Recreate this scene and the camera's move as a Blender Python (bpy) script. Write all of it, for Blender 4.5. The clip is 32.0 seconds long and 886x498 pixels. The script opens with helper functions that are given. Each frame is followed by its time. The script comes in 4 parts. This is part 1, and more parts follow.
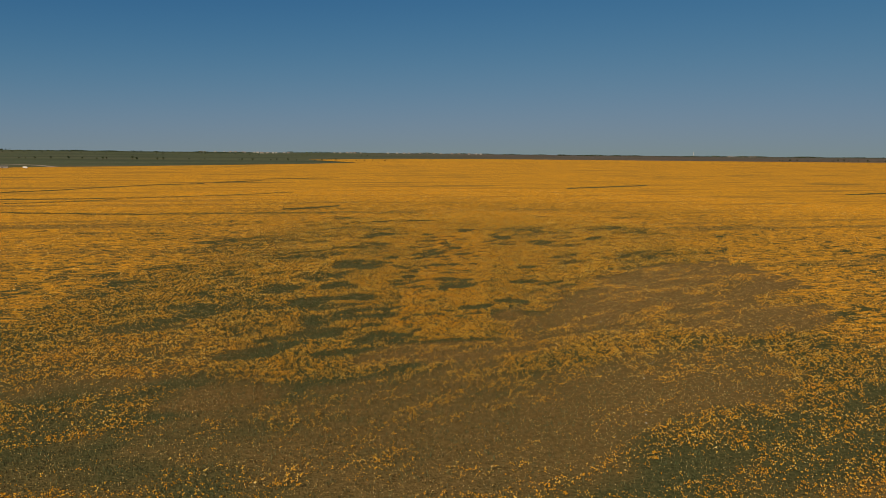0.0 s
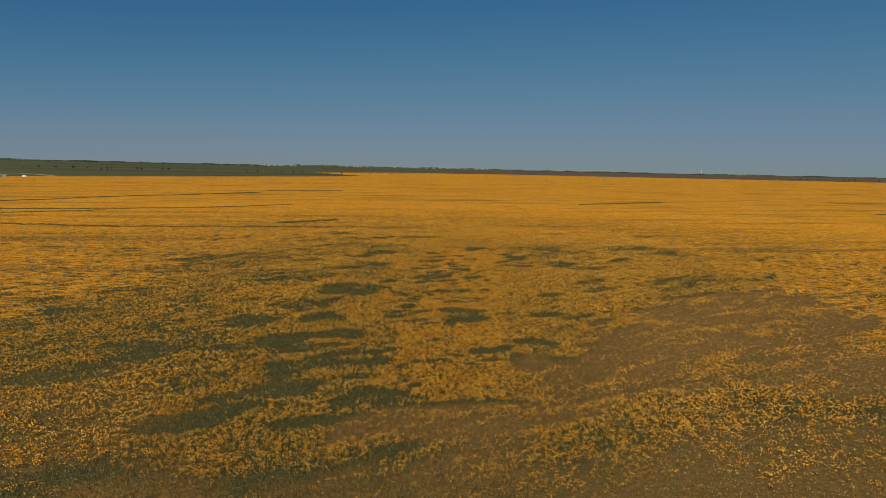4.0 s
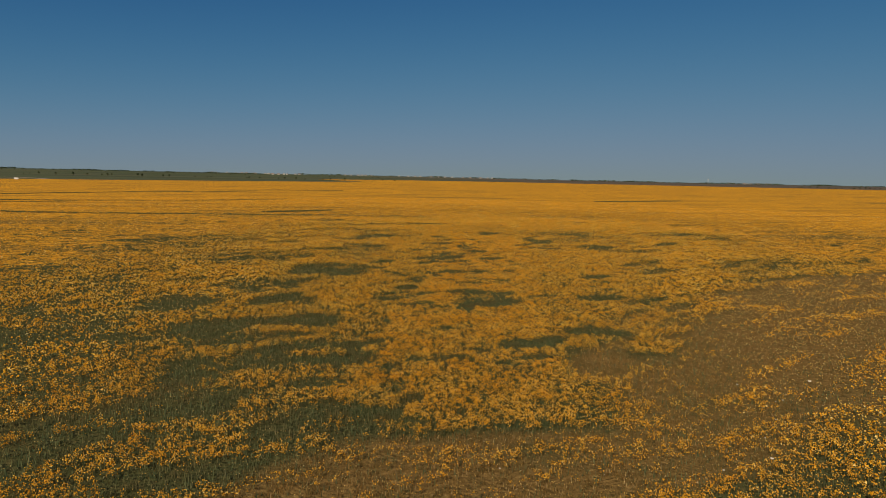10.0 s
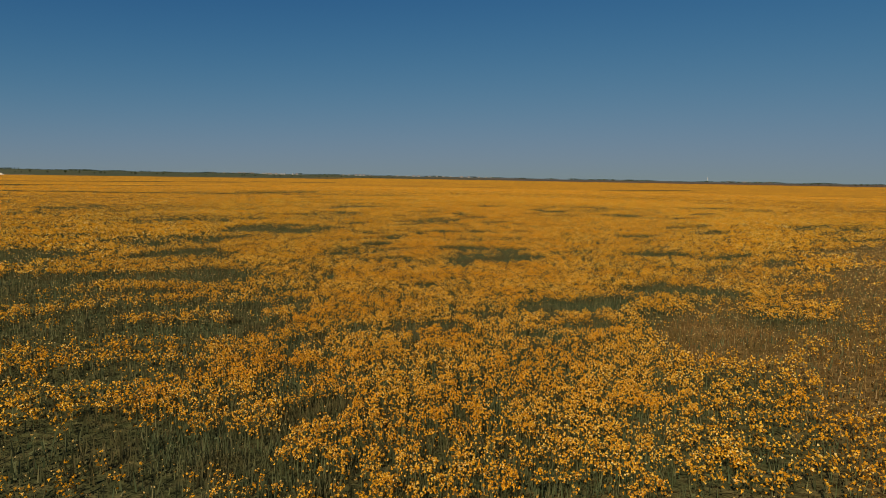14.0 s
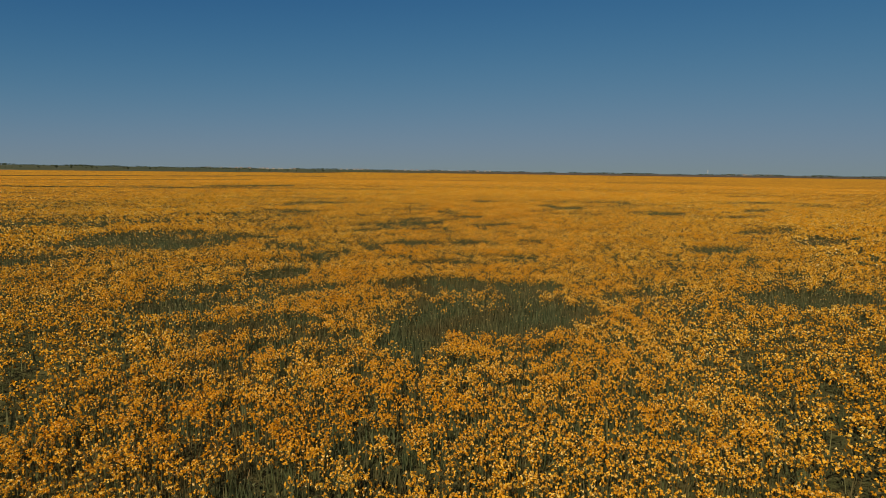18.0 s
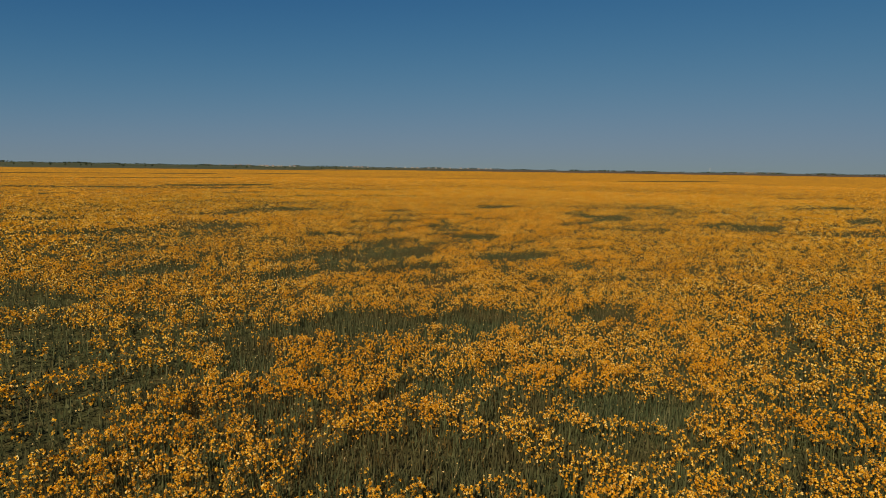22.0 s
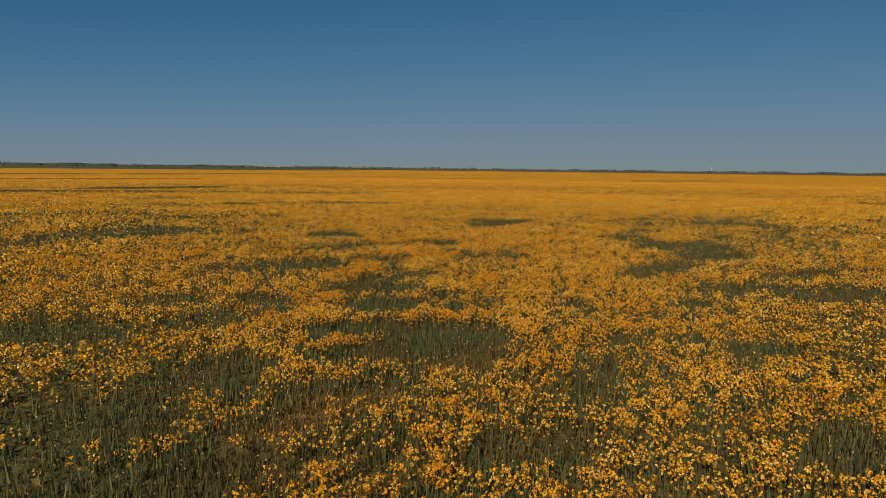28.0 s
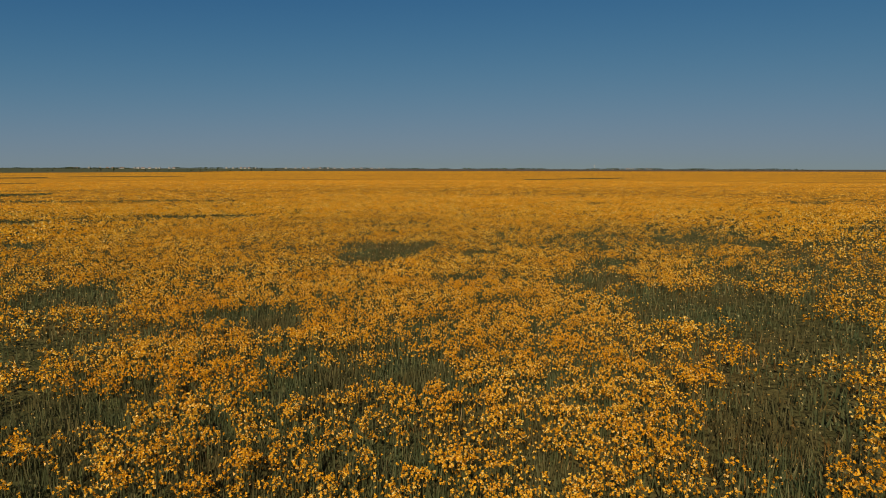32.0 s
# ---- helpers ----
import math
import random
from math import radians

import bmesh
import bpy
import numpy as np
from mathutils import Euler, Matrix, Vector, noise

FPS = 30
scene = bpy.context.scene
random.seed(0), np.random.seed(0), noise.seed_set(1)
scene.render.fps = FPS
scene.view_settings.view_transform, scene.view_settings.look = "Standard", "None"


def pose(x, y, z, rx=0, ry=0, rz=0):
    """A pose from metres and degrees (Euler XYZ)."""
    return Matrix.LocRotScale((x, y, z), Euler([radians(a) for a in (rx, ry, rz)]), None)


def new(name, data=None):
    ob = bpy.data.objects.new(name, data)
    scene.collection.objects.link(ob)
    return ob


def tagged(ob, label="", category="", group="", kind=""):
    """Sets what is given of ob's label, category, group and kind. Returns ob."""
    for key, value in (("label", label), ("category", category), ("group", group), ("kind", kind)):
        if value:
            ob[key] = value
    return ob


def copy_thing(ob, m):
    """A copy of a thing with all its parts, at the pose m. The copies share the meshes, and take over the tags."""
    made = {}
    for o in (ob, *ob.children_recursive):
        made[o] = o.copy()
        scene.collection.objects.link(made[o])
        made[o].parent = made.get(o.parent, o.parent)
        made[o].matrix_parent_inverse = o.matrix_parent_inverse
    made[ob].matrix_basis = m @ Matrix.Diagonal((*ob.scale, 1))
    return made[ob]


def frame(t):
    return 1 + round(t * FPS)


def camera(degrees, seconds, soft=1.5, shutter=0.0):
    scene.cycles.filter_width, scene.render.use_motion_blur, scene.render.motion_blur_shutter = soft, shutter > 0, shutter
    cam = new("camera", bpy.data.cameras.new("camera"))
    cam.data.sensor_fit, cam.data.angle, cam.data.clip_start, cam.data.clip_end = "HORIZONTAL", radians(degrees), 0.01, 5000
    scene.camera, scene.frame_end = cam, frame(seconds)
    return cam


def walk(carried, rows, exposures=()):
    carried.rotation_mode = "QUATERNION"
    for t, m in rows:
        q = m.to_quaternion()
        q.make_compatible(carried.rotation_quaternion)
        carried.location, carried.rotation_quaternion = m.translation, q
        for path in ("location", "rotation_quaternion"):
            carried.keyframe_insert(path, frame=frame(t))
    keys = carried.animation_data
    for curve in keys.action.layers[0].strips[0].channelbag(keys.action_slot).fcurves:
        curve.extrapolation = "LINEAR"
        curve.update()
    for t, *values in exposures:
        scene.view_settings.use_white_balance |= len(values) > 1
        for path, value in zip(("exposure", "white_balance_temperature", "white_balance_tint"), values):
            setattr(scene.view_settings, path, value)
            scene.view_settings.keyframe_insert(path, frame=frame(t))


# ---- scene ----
# ---------------------------------------------------------------- camera
cam = camera(70, 32.0, soft=0.55)
# seconds, x, y, z, tilt (90 is level), heading, lean
ROWS = [
    (0.0, 0.00, 0.00, 21.50, 81.32, -12.89, 0.54),
    (0.5, 0.55, 2.45, 21.53, 81.51, -12.86, 0.62),
    (1.0, 1.10, 4.92, 21.53, 81.68, -12.80, 0.71),
    (1.5, 1.72, 7.19, 21.46, 81.83, -12.70, 0.83),
    (2.0, 2.34, 9.44, 21.27, 82.03, -12.57, 0.96),
    (2.5, 2.74, 11.54, 21.09, 82.21, -12.53, 1.06),
    (3.0, 3.13, 13.72, 20.92, 82.37, -12.46, 1.15),
    (3.5, 3.48, 15.74, 20.58, 82.48, -12.40, 1.19),
    (5.5, 4.59, 23.20, 18.63, 83.13, -12.31, 1.46),
    (6.0, 5.07, 25.20, 18.03, 83.21, -12.21, 1.45),
    (6.5, 5.56, 27.23, 17.25, 83.43, -12.16, 1.44),
    (7.0, 6.02, 29.28, 16.65, 83.39, -12.10, 1.49),
    (7.5, 6.45, 31.03, 15.75, 83.62, -12.01, 1.38),
    (8.0, 6.77, 33.06, 15.09, 83.49, -11.99, 1.35),
    (8.5, 7.22, 34.92, 14.21, 83.60, -11.88, 1.28),
    (9.0, 7.44, 37.08, 13.49, 83.49, -11.98, 1.27),
    (9.5, 7.89, 39.04, 12.55, 83.61, -11.92, 1.25),
    (10.0, 8.31, 41.26, 11.74, 83.54, -11.95, 1.23),
    (10.5, 8.80, 43.36, 10.93, 83.59, -11.97, 1.23),
    (11.0, 9.34, 45.64, 10.13, 83.53, -11.97, 1.22),
    (11.5, 9.87, 47.82, 9.30, 83.55, -12.01, 1.17),
    (12.0, 10.54, 50.19, 8.44, 83.51, -11.98, 1.14),
    (12.5, 11.16, 52.48, 7.56, 83.56, -11.96, 1.07),
    (13.0, 11.85, 54.98, 6.74, 83.44, -12.01, 1.17),
    (13.5, 12.57, 57.34, 5.87, 83.59, -12.01, 1.07),
    (15.5, 15.48, 65.81, 4.51, 83.57, -12.15, 1.05),
    (16.0, 16.35, 68.42, 4.72, 83.13, -12.15, 1.00),
    (16.5, 17.13, 71.19, 4.50, 83.41, -12.17, 0.95),
    (17.0, 17.91, 74.06, 4.58, 83.09, -12.20, 0.92),
    (17.5, 18.58, 76.68, 4.44, 83.32, -12.16, 0.86),
    (18.0, 19.25, 79.39, 4.48, 83.06, -12.13, 0.81),
    (18.5, 19.90, 81.84, 4.44, 83.09, -12.01, 0.77),
    (19.0, 20.55, 84.43, 4.47, 82.98, -11.95, 0.81),
    (19.5, 21.10, 86.66, 4.44, 83.03, -11.84, 0.80),
    (20.0, 21.70, 89.15, 4.54, 82.91, -11.83, 0.82),
    (20.5, 22.09, 91.54, 4.41, 83.01, -12.01, 0.83),
    (21.0, 22.74, 93.96, 4.42, 82.93, -12.03, 0.90),
    (21.5, 23.32, 96.35, 4.46, 82.82, -12.02, 0.88),
    (22.0, 23.95, 99.03, 4.42, 82.84, -12.09, 0.87),
    (22.5, 24.48, 101.55, 4.40, 82.85, -12.30, 0.89),
    (23.0, 25.18, 103.89, 4.45, 82.86, -12.30, 0.90),
    (23.5, 25.98, 106.07, 4.57, 82.74, -12.14, 0.93),
    (24.0, 26.91, 108.56, 4.57, 82.83, -11.95, 0.91),
    (24.5, 27.87, 110.77, 4.69, 82.45, -11.64, 0.89),
    (26.5, 29.22, 117.32, 4.00, 83.01, -12.24, 0.76),
    (27.0, 29.83, 119.14, 4.11, 82.86, -12.15, 0.74),
    (27.5, 30.35, 120.95, 4.18, 82.77, -12.27, 0.70),
    (28.0, 31.03, 122.82, 4.15, 82.84, -12.07, 0.70),
    (28.5, 31.57, 124.67, 4.15, 82.88, -12.19, 0.69),
    (29.0, 32.23, 126.55, 4.17, 82.86, -12.13, 0.67),
    (29.5, 32.86, 128.44, 4.15, 82.87, -12.23, 0.65),
    (30.0, 33.60, 130.46, 4.13, 82.91, -13.09, 0.53),
    (30.5, 34.18, 132.40, 4.17, 82.82, -14.65, 0.44),
    (31.0, 34.88, 134.54, 4.19, 82.77, -16.90, 0.25),
    (31.5, 35.28, 136.18, 4.18, 82.85, -19.21, 0.20),
    (32.0, 36.11, 138.20, 4.17, 82.87, -21.54, 0.10),
]
walk(cam, [(t, pose(x, y, z, rx, 0, rz) @ pose(0, 0, 0, 0, 0, lean)) for t, x, y, z, rx, rz, lean in ROWS],
     exposures=[(0.0, 0.03, 6500, 10), (6.0, 0.03, 6500, 10), (16.0, 0.0, 6500, 10), (26.0, 0.0, 6550, 10), (32.0, 0.0, 6700, 10)])

# ---------------------------------------------------------------- light
SUN_ELEVATION, SUN_AZIMUTH = 36.0, 214.0   # degrees; azimuth clockwise from +y
world = bpy.data.worlds.new("sky")
scene.world = world
world.use_nodes = True
wn, wl = world.node_tree.nodes, world.node_tree.links
wn.clear()
sky = wn.new("ShaderNodeTexSky")
sky.sky_type, sky.sun_disc = "NISHITA", False
sky.sun_elevation, sky.sun_rotation = radians(SUN_ELEVATION), radians(SUN_AZIMUTH)
sky.altitude, sky.air_density, sky.dust_density, sky.ozone_density = 0, 0.55, 0.0, 5.0
back = wn.new("ShaderNodeBackground")
back.inputs["Strength"].default_value = 0.1
wout = wn.new("ShaderNodeOutputWorld")


def vector_math(kind, first, second):
    v = wn.new("ShaderNodeVectorMath")
    v.operation = kind
    for socket, value in zip(v.inputs, (first, second)):
        if isinstance(value, tuple):
            socket.default_value = value
        else:
            wl.new(value, socket)
    return v.outputs[0]


# dry haze: the low sky levels off at a dull blue-grey instead of going white
deep = vector_math("MULTIPLY", sky.outputs[0], sky.outputs[0])
thick = vector_math("ADD", vector_math("MULTIPLY", deep, (1 / 6, 1 / 5, 1 / 8)), (1.0, 1.0, 1.0))
hazy = vector_math("MULTIPLY", vector_math("DIVIDE", deep, thick), (0.339, 0.508, 0.445))
parts = wn.new("ShaderNodeSeparateXYZ")
wl.new(deep, parts.inputs[0])
dusty = wn.new("ShaderNodeCombineXYZ")
wl.new(parts.outputs[0], dusty.inputs[2])
hazy = vector_math("DIVIDE", hazy, vector_math("ADD", vector_math("MULTIPLY", dusty.outputs[0], (0.0, 0.0, 1 / 230)), (1.0, 1.0, 1.0)))
wl.new(hazy, back.inputs[0])
wl.new(back.outputs[0], wout.inputs[0])
sun = new("sun", bpy.data.lights.new("sun", "SUN"))
sun.data.energy, sun.data.angle, sun.data.color = 5.0, radians(0.6), (1.0, 0.825, 0.59)
az, el = radians(SUN_AZIMUTH), radians(SUN_ELEVATION)
towards = Vector((math.sin(az) * math.cos(el), math.cos(az) * math.cos(el), math.sin(el)))
sun.rotation_euler = towards.to_track_quat("Z", "Y").to_euler()


# ---------------------------------------------------------------- materials
def material(name, rough=0.8):
    m = bpy.data.materials.new(name)
    m.use_nodes = True
    b = m.node_tree.nodes["Principled BSDF"]
    b.inputs["Roughness"].default_value = rough
    b.inputs["Specular IOR Level"].default_value = 0.2
    return m, m.node_tree.nodes, m.node_tree.links, b


def ramp(nodes, links, source, stops):
    r = nodes.new("ShaderNodeValToRGB")
    while len(r.color_ramp.elements) < len(stops):
        r.color_ramp.elements.new(0.5)
    for e, (at, c) in zip(r.color_ramp.elements, stops):
        e.position, e.color = at, (*c, 1)
    links.new(source, r.inputs[0])
    return r.outputs[0]


def noise_of(nodes, links, scale, detail=4, stretch=(1, 1, 1)):
    co = nodes.new("ShaderNodeTexCoord")
    mp = nodes.new("ShaderNodeMapping")
    mp.inputs["Scale"].default_value = stretch
    links.new(co.outputs["Object"], mp.inputs[0])
    n = nodes.new("ShaderNodeTexNoise")
    n.inputs["Scale"].default_value, n.inputs["Detail"].default_value = scale, detail
    links.new(mp.outputs[0], n.inputs["Vector"])
    return n.outputs["Fac"]


def blend(nodes, links, fac, a, b):
    mx = nodes.new("ShaderNodeMix")
    mx.data_type = "RGBA"
    for value, socket in ((fac, mx.inputs["Factor"]), (a, mx.inputs["A"]), (b, mx.inputs["B"])):
        if isinstance(value, (int, float)):
            socket.default_value = value
        elif isinstance(value, tuple):
            socket.default_value = (*value, 1)
        else:
            links.new(value, socket)
    return mx.outputs["Result"]


def math_node(nodes, links, kind, first, second):
    v = nodes.new("ShaderNodeMath")
    v.operation = kind
    for socket, value in zip(v.inputs, (first, second)):
        if isinstance(value, (int, float)):
            socket.default_value = value
        else:
            links.new(value, socket)
    return v.outputs[0]


def island_material(name, stops, rough=0.7, glow_through=0.0, patch=None):
    """Colour that differs from piece to piece; glow_through: how much light passes the thin petals and leaves."""
    m, n, l, b = material(name, rough)
    b.inputs["Specular IOR Level"].default_value = 0.06
    g = n.new("ShaderNodeNewGeometry")
    col = ramp(n, l, g.outputs["Random Per Island"], stops)
    if patch:
        col = blend(n, l, ramp(n, l, noise_of(n, l, patch[0], 3), [(0.42, (0, 0, 0)), (0.62, (1, 1, 1))]), col,
                    blend(n, l, 0.6, col, patch[1]))
    l.new(col, b.inputs["Base Color"])
    if glow_through:
        t = n.new("ShaderNodeBsdfTranslucent")
        l.new(col, t.inputs["Color"])
        mx = n.new("ShaderNodeMixShader")
        mx.inputs[0].default_value = glow_through
        l.new(b.outputs[0], mx.inputs[1])
        l.new(t.outputs[0], mx.inputs[2])
        l.new(mx.outputs[0], n["Material Output"].inputs["Surface"])
    return m


# palest stops stand for sunlit specks, darkest for shaded flanks, strewn at random
PETAL = island_material("petal", [(0.0, (0.46, 0.185, 0.008)), (0.3, (0.71, 0.345, 0.016)), (0.65, (0.87, 0.500, 0.038)), (0.87, (0.90, 0.63, 0.13)), (1.0, (0.91, 0.76, 0.34))],
                        0.6, 0.33, (0.35, (0.70, 0.31, 0.006)))
STEM = island_material("stem", [(0.0, (0.062, 0.082, 0.034)), (0.6, (0.108, 0.130, 0.054)), (1.0, (0.19, 0.19, 0.08))], 0.6, 0.2)
LEAF = island_material("leaf", [(0.0, (0.054, 0.078, 0.036)), (0.5, (0.098, 0.124, 0.058)), (0.85, (0.145, 0.160, 0.072)), (1.0, (0.22, 0.205, 0.10))],
                       0.65, 0.38, (0.5, (0.13, 0.095, 0.036)))
# orange-brown for dim lower petals and the orange light between the heads
HEAD_FILL = island_material("pods", [(0.0, (0.26, 0.128, 0.014)), (0.5, (0.46, 0.225, 0.020)), (1.0, (0.64, 0.33, 0.030))], 0.7, 0.3)
PALE = island_material("pale_head", [(0.0, (0.32, 0.19, 0.04)), (0.5, (0.52, 0.35, 0.09)), (0.85, (0.68, 0.50, 0.18)), (1.0, (0.76, 0.65, 0.38))], 0.7, 0.3)
DRY = island_material("dry_grass", [(0.0, (0.095, 0.054, 0.016)), (0.5, (0.18, 0.106, 0.030)), (0.85, (0.28, 0.175, 0.056)), (1.0, (0.46, 0.34, 0.17))],
                      0.8, 0.25, (0.4, (0.10, 0.085, 0.03)))


def field_material():
    """The earth and undergrowth, and the closed crop where it is seen from afar: told apart by two attributes of the mesh."""
    m, n, l, b = material("field_surface", 0.9)
    b.inputs["Specular IOR Level"].default_value = 0.0
    crop = n.new("ShaderNodeAttribute")
    crop.attribute_name = "crop"
    dry = n.new("ShaderNodeAttribute")
    dry.attribute_name = "dry"
    soil = ramp(n, l, noise_of(n, l, 3.0, 6), [(0.3, (0.040, 0.047, 0.020)), (0.5, (0.066, 0.070, 0.029)), (0.7, (0.100, 0.090, 0.038))])
    brown = ramp(n, l, noise_of(n, l, 2.2, 6), [(0.3, (0.12, 0.076, 0.027)), (0.55, (0.20, 0.124, 0.043)), (0.75, (0.28, 0.182, 0.068))])
    under = blend(n, l, dry.outputs["Fac"], soil, brown)
    # dark stop puts the shadow between heads, which the sheet lacks, into its colour
    heads = ramp(n, l, noise_of(n, l, 5.0, 5), [(0.40, (0.15, 0.100, 0.026)), (0.49, (0.52, 0.265, 0.028)), (0.62, (0.84, 0.40, 0.030))])
    broad = ramp(n, l, noise_of(n, l, 0.05, 5, (1.0, 2.2, 1.0)), [(0.35, (0.56, 0.28, 0.032)), (0.6, (0.76, 0.36, 0.024))])
    heads = blend(n, l, 0.4, heads, broad)
    lanes = ramp(n, l, noise_of(n, l, 0.035, 6, (0.17, 1.0, 1.0)), [(0.615, (0, 0, 0)), (0.635, (1, 1, 1))])
    specks = ramp(n, l, noise_of(n, l, 0.9, 6, (0.5, 1.0, 1.0)), [(0.55, (0, 0, 0)), (0.61, (1, 1, 1))])
    gap = n.new("ShaderNodeMix")
    gap.data_type, gap.blend_type = "RGBA", "LIGHTEN"
    gap.inputs["Factor"].default_value = 1.0
    thin = ramp(n, l, noise_of(n, l, 0.11, 6, (0.10, 1.0, 1.0)), [(0.54, (0, 0, 0)), (0.60, (0.75, 0.75, 0.75))])
    both = n.new("ShaderNodeMix")
    both.data_type, both.blend_type = "RGBA", "LIGHTEN"
    both.inputs["Factor"].default_value = 1.0
    l.new(lanes, both.inputs["A"])
    l.new(thin, both.inputs["B"])
    l.new(both.outputs["Result"], gap.inputs["A"])
    l.new(specks, gap.inputs["B"])
    heads = blend(n, l, gap.outputs["Result"], heads, blend(n, l, 0.66, heads, (0.10, 0.085, 0.040)))
    stands = math_node(n, l, "ADD", crop.outputs["Fac"], math_node(n, l, "MULTIPLY", noise_of(n, l, 4.2, 5, (0.8, 1.0, 1.0)), 1.9))
    stands = math_node(n, l, "ADD", stands, math_node(n, l, "MULTIPLY", noise_of(n, l, 1.3, 4, (0.45, 1.0, 1.0)), 1.6))
    stands = math_node(n, l, "SUBTRACT", stands, 0.8)
    stands = ramp(n, l, math_node(n, l, "MULTIPLY", stands, 0.4), [(0.53, (0, 0, 0)), (0.60, (1, 1, 1))])
    l.new(blend(n, l, stands, under, heads), b.inputs["Base Color"])
    bump = n.new("ShaderNodeBump")
    bump.inputs["Strength"].default_value, bump.inputs["Distance"].default_value = 0.7, 0.25
    l.new(noise_of(n, l, 5.0, 6), bump.inputs["Height"])
    l.new(bump.outputs[0], b.inputs["Normal"])
    return m


def land_material():
    """Far country: green corn and grass to the left, browner fallow to the right, in broad strips."""
    m, n, l, b = material("far_land", 0.95)
    co = n.new("ShaderNodeTexCoord")
    sep = n.new("ShaderNodeSeparateXYZ")
    l.new(co.outputs["Object"], sep.inputs[0])
    mr = n.new("ShaderNodeMapRange")
    mr.inputs["From Min"].default_value, mr.inputs["From Max"].default_value = 250, 1100
    l.new(sep.outputs["X"], mr.inputs["Value"])
    strips = noise_of(n, l, 0.004, 3, (0.25, 1.0, 1.0))
    green = ramp(n, l, strips, [(0.35, (0.048, 0.064, 0.026)), (0.5, (0.072, 0.088, 0.036)), (0.65, (0.100, 0.096, 0.048))])
    brown = ramp(n, l, strips, [(0.35, (0.080, 0.068, 0.045)), (0.5, (0.115, 0.088, 0.060)), (0.65, (0.075, 0.078, 0.048))])
    col = blend(n, l, mr.outputs[0], green, brown)
    fine = ramp(n, l, noise_of(n, l, 0.06, 5), [(0.35, (0.55, 0.55, 0.55)), (0.65, (1.15, 1.15, 1.15))])
    mul = n.new("ShaderNodeMix")
    mul.data_type, mul.blend_type = "RGBA", "MULTIPLY"
    mul.inputs["Factor"].default_value = 0.7
    l.new(col, mul.inputs["A"])
    l.new(fine, mul.inputs["B"])
    l.new(mul.outputs["Result"], b.inputs["Base Color"])
    return m


FIELD, LAND = field_material(), land_material()


def plain(name, colour, rough=0.8, vary=0.25, scale=1.5):
    m, n, l, b = material(name, rough)
    dark = tuple(c * (1 - vary) for c in colour)
    l.new(ramp(n, l, noise_of(n, l, scale, 5), [(0.35, dark), (0.65, colour)]), b.inputs["Base Color"])
    return m


WHITE_WALL = plain("limewashed_wall", (0.50, 0.48, 0.44))
ROOF = plain("roof_sheet", (0.22, 0.16, 0.13))
GREY_ROOF = plain("grey_roof", (0.24, 0.25, 0.26))
GLASS = plain("dark_glass", (0.03, 0.035, 0.04), 0.15)
BARK = plain("bark", (0.10, 0.075, 0.05))
FOLIAGE = island_material("foliage", [(0.0, (0.016, 0.026, 0.010)), (0.6, (0.040, 0.056, 0.020)), (1.0, (0.07, 0.085, 0.03))], 0.7, 0.1)
CHALK = plain("pale_stone", (0.62, 0.58, 0.50))
TRACK = plain("dirt_track", (0.34, 0.28, 0.20))
METAL = plain("galvanised_steel", (0.55, 0.56, 0.57), 0.4)

# ---------------------------------------------------------------- where the crop stands
AXIS = radians(12.9)                            # the flight goes this far clockwise from +y
AS, AC = math.sin(AXIS), math.cos(AXIS)


def plan(side, depth):
    """From metres beside and along the flight to x and y."""
    return depth * AS + side * AC, depth * AC - side * AS


def side_depth(x, y):
    return x * AC - y * AS, x * AS + y * AC


rng = np.random.default_rng(7)


def lattice(x, y, size, seed):
    """Smooth random values from 0 to 1, one knot every size metres."""
    u, v = x / size, y / size
    i, j = np.floor(u).astype(np.int64), np.floor(v).astype(np.int64)
    a, b = u - i, v - j
    a, b = a * a * (3 - 2 * a), b * b * (3 - 2 * b)

    def knot(p, q):
        h = (p * 374761393 + q * 668265263 + seed * 982451653) & 0x7FFFFFFF
        h = ((h ^ (h >> 13)) * 1274126177) & 0x7FFFFFFF
        return ((h ^ (h >> 16)) & 0xFFFF) / 65535.0

    return (knot(i, j) * (1 - a) + knot(i + 1, j) * a) * (1 - b) + (knot(i, j + 1) * (1 - a) + knot(i + 1, j + 1) * a) * b


def rough_noise(x, y, size, seed):
    return 0.55 * lattice(x, y, size, seed) + 0.30 * lattice(x, y, size * 0.45, seed + 1) + 0.15 * lattice(x, y, size * 0.2, seed + 2)


def step(a, b, v):
    t = np.clip((v - a) / (b - a), 0, 1)
    return t * t * (3 - 2 * t)


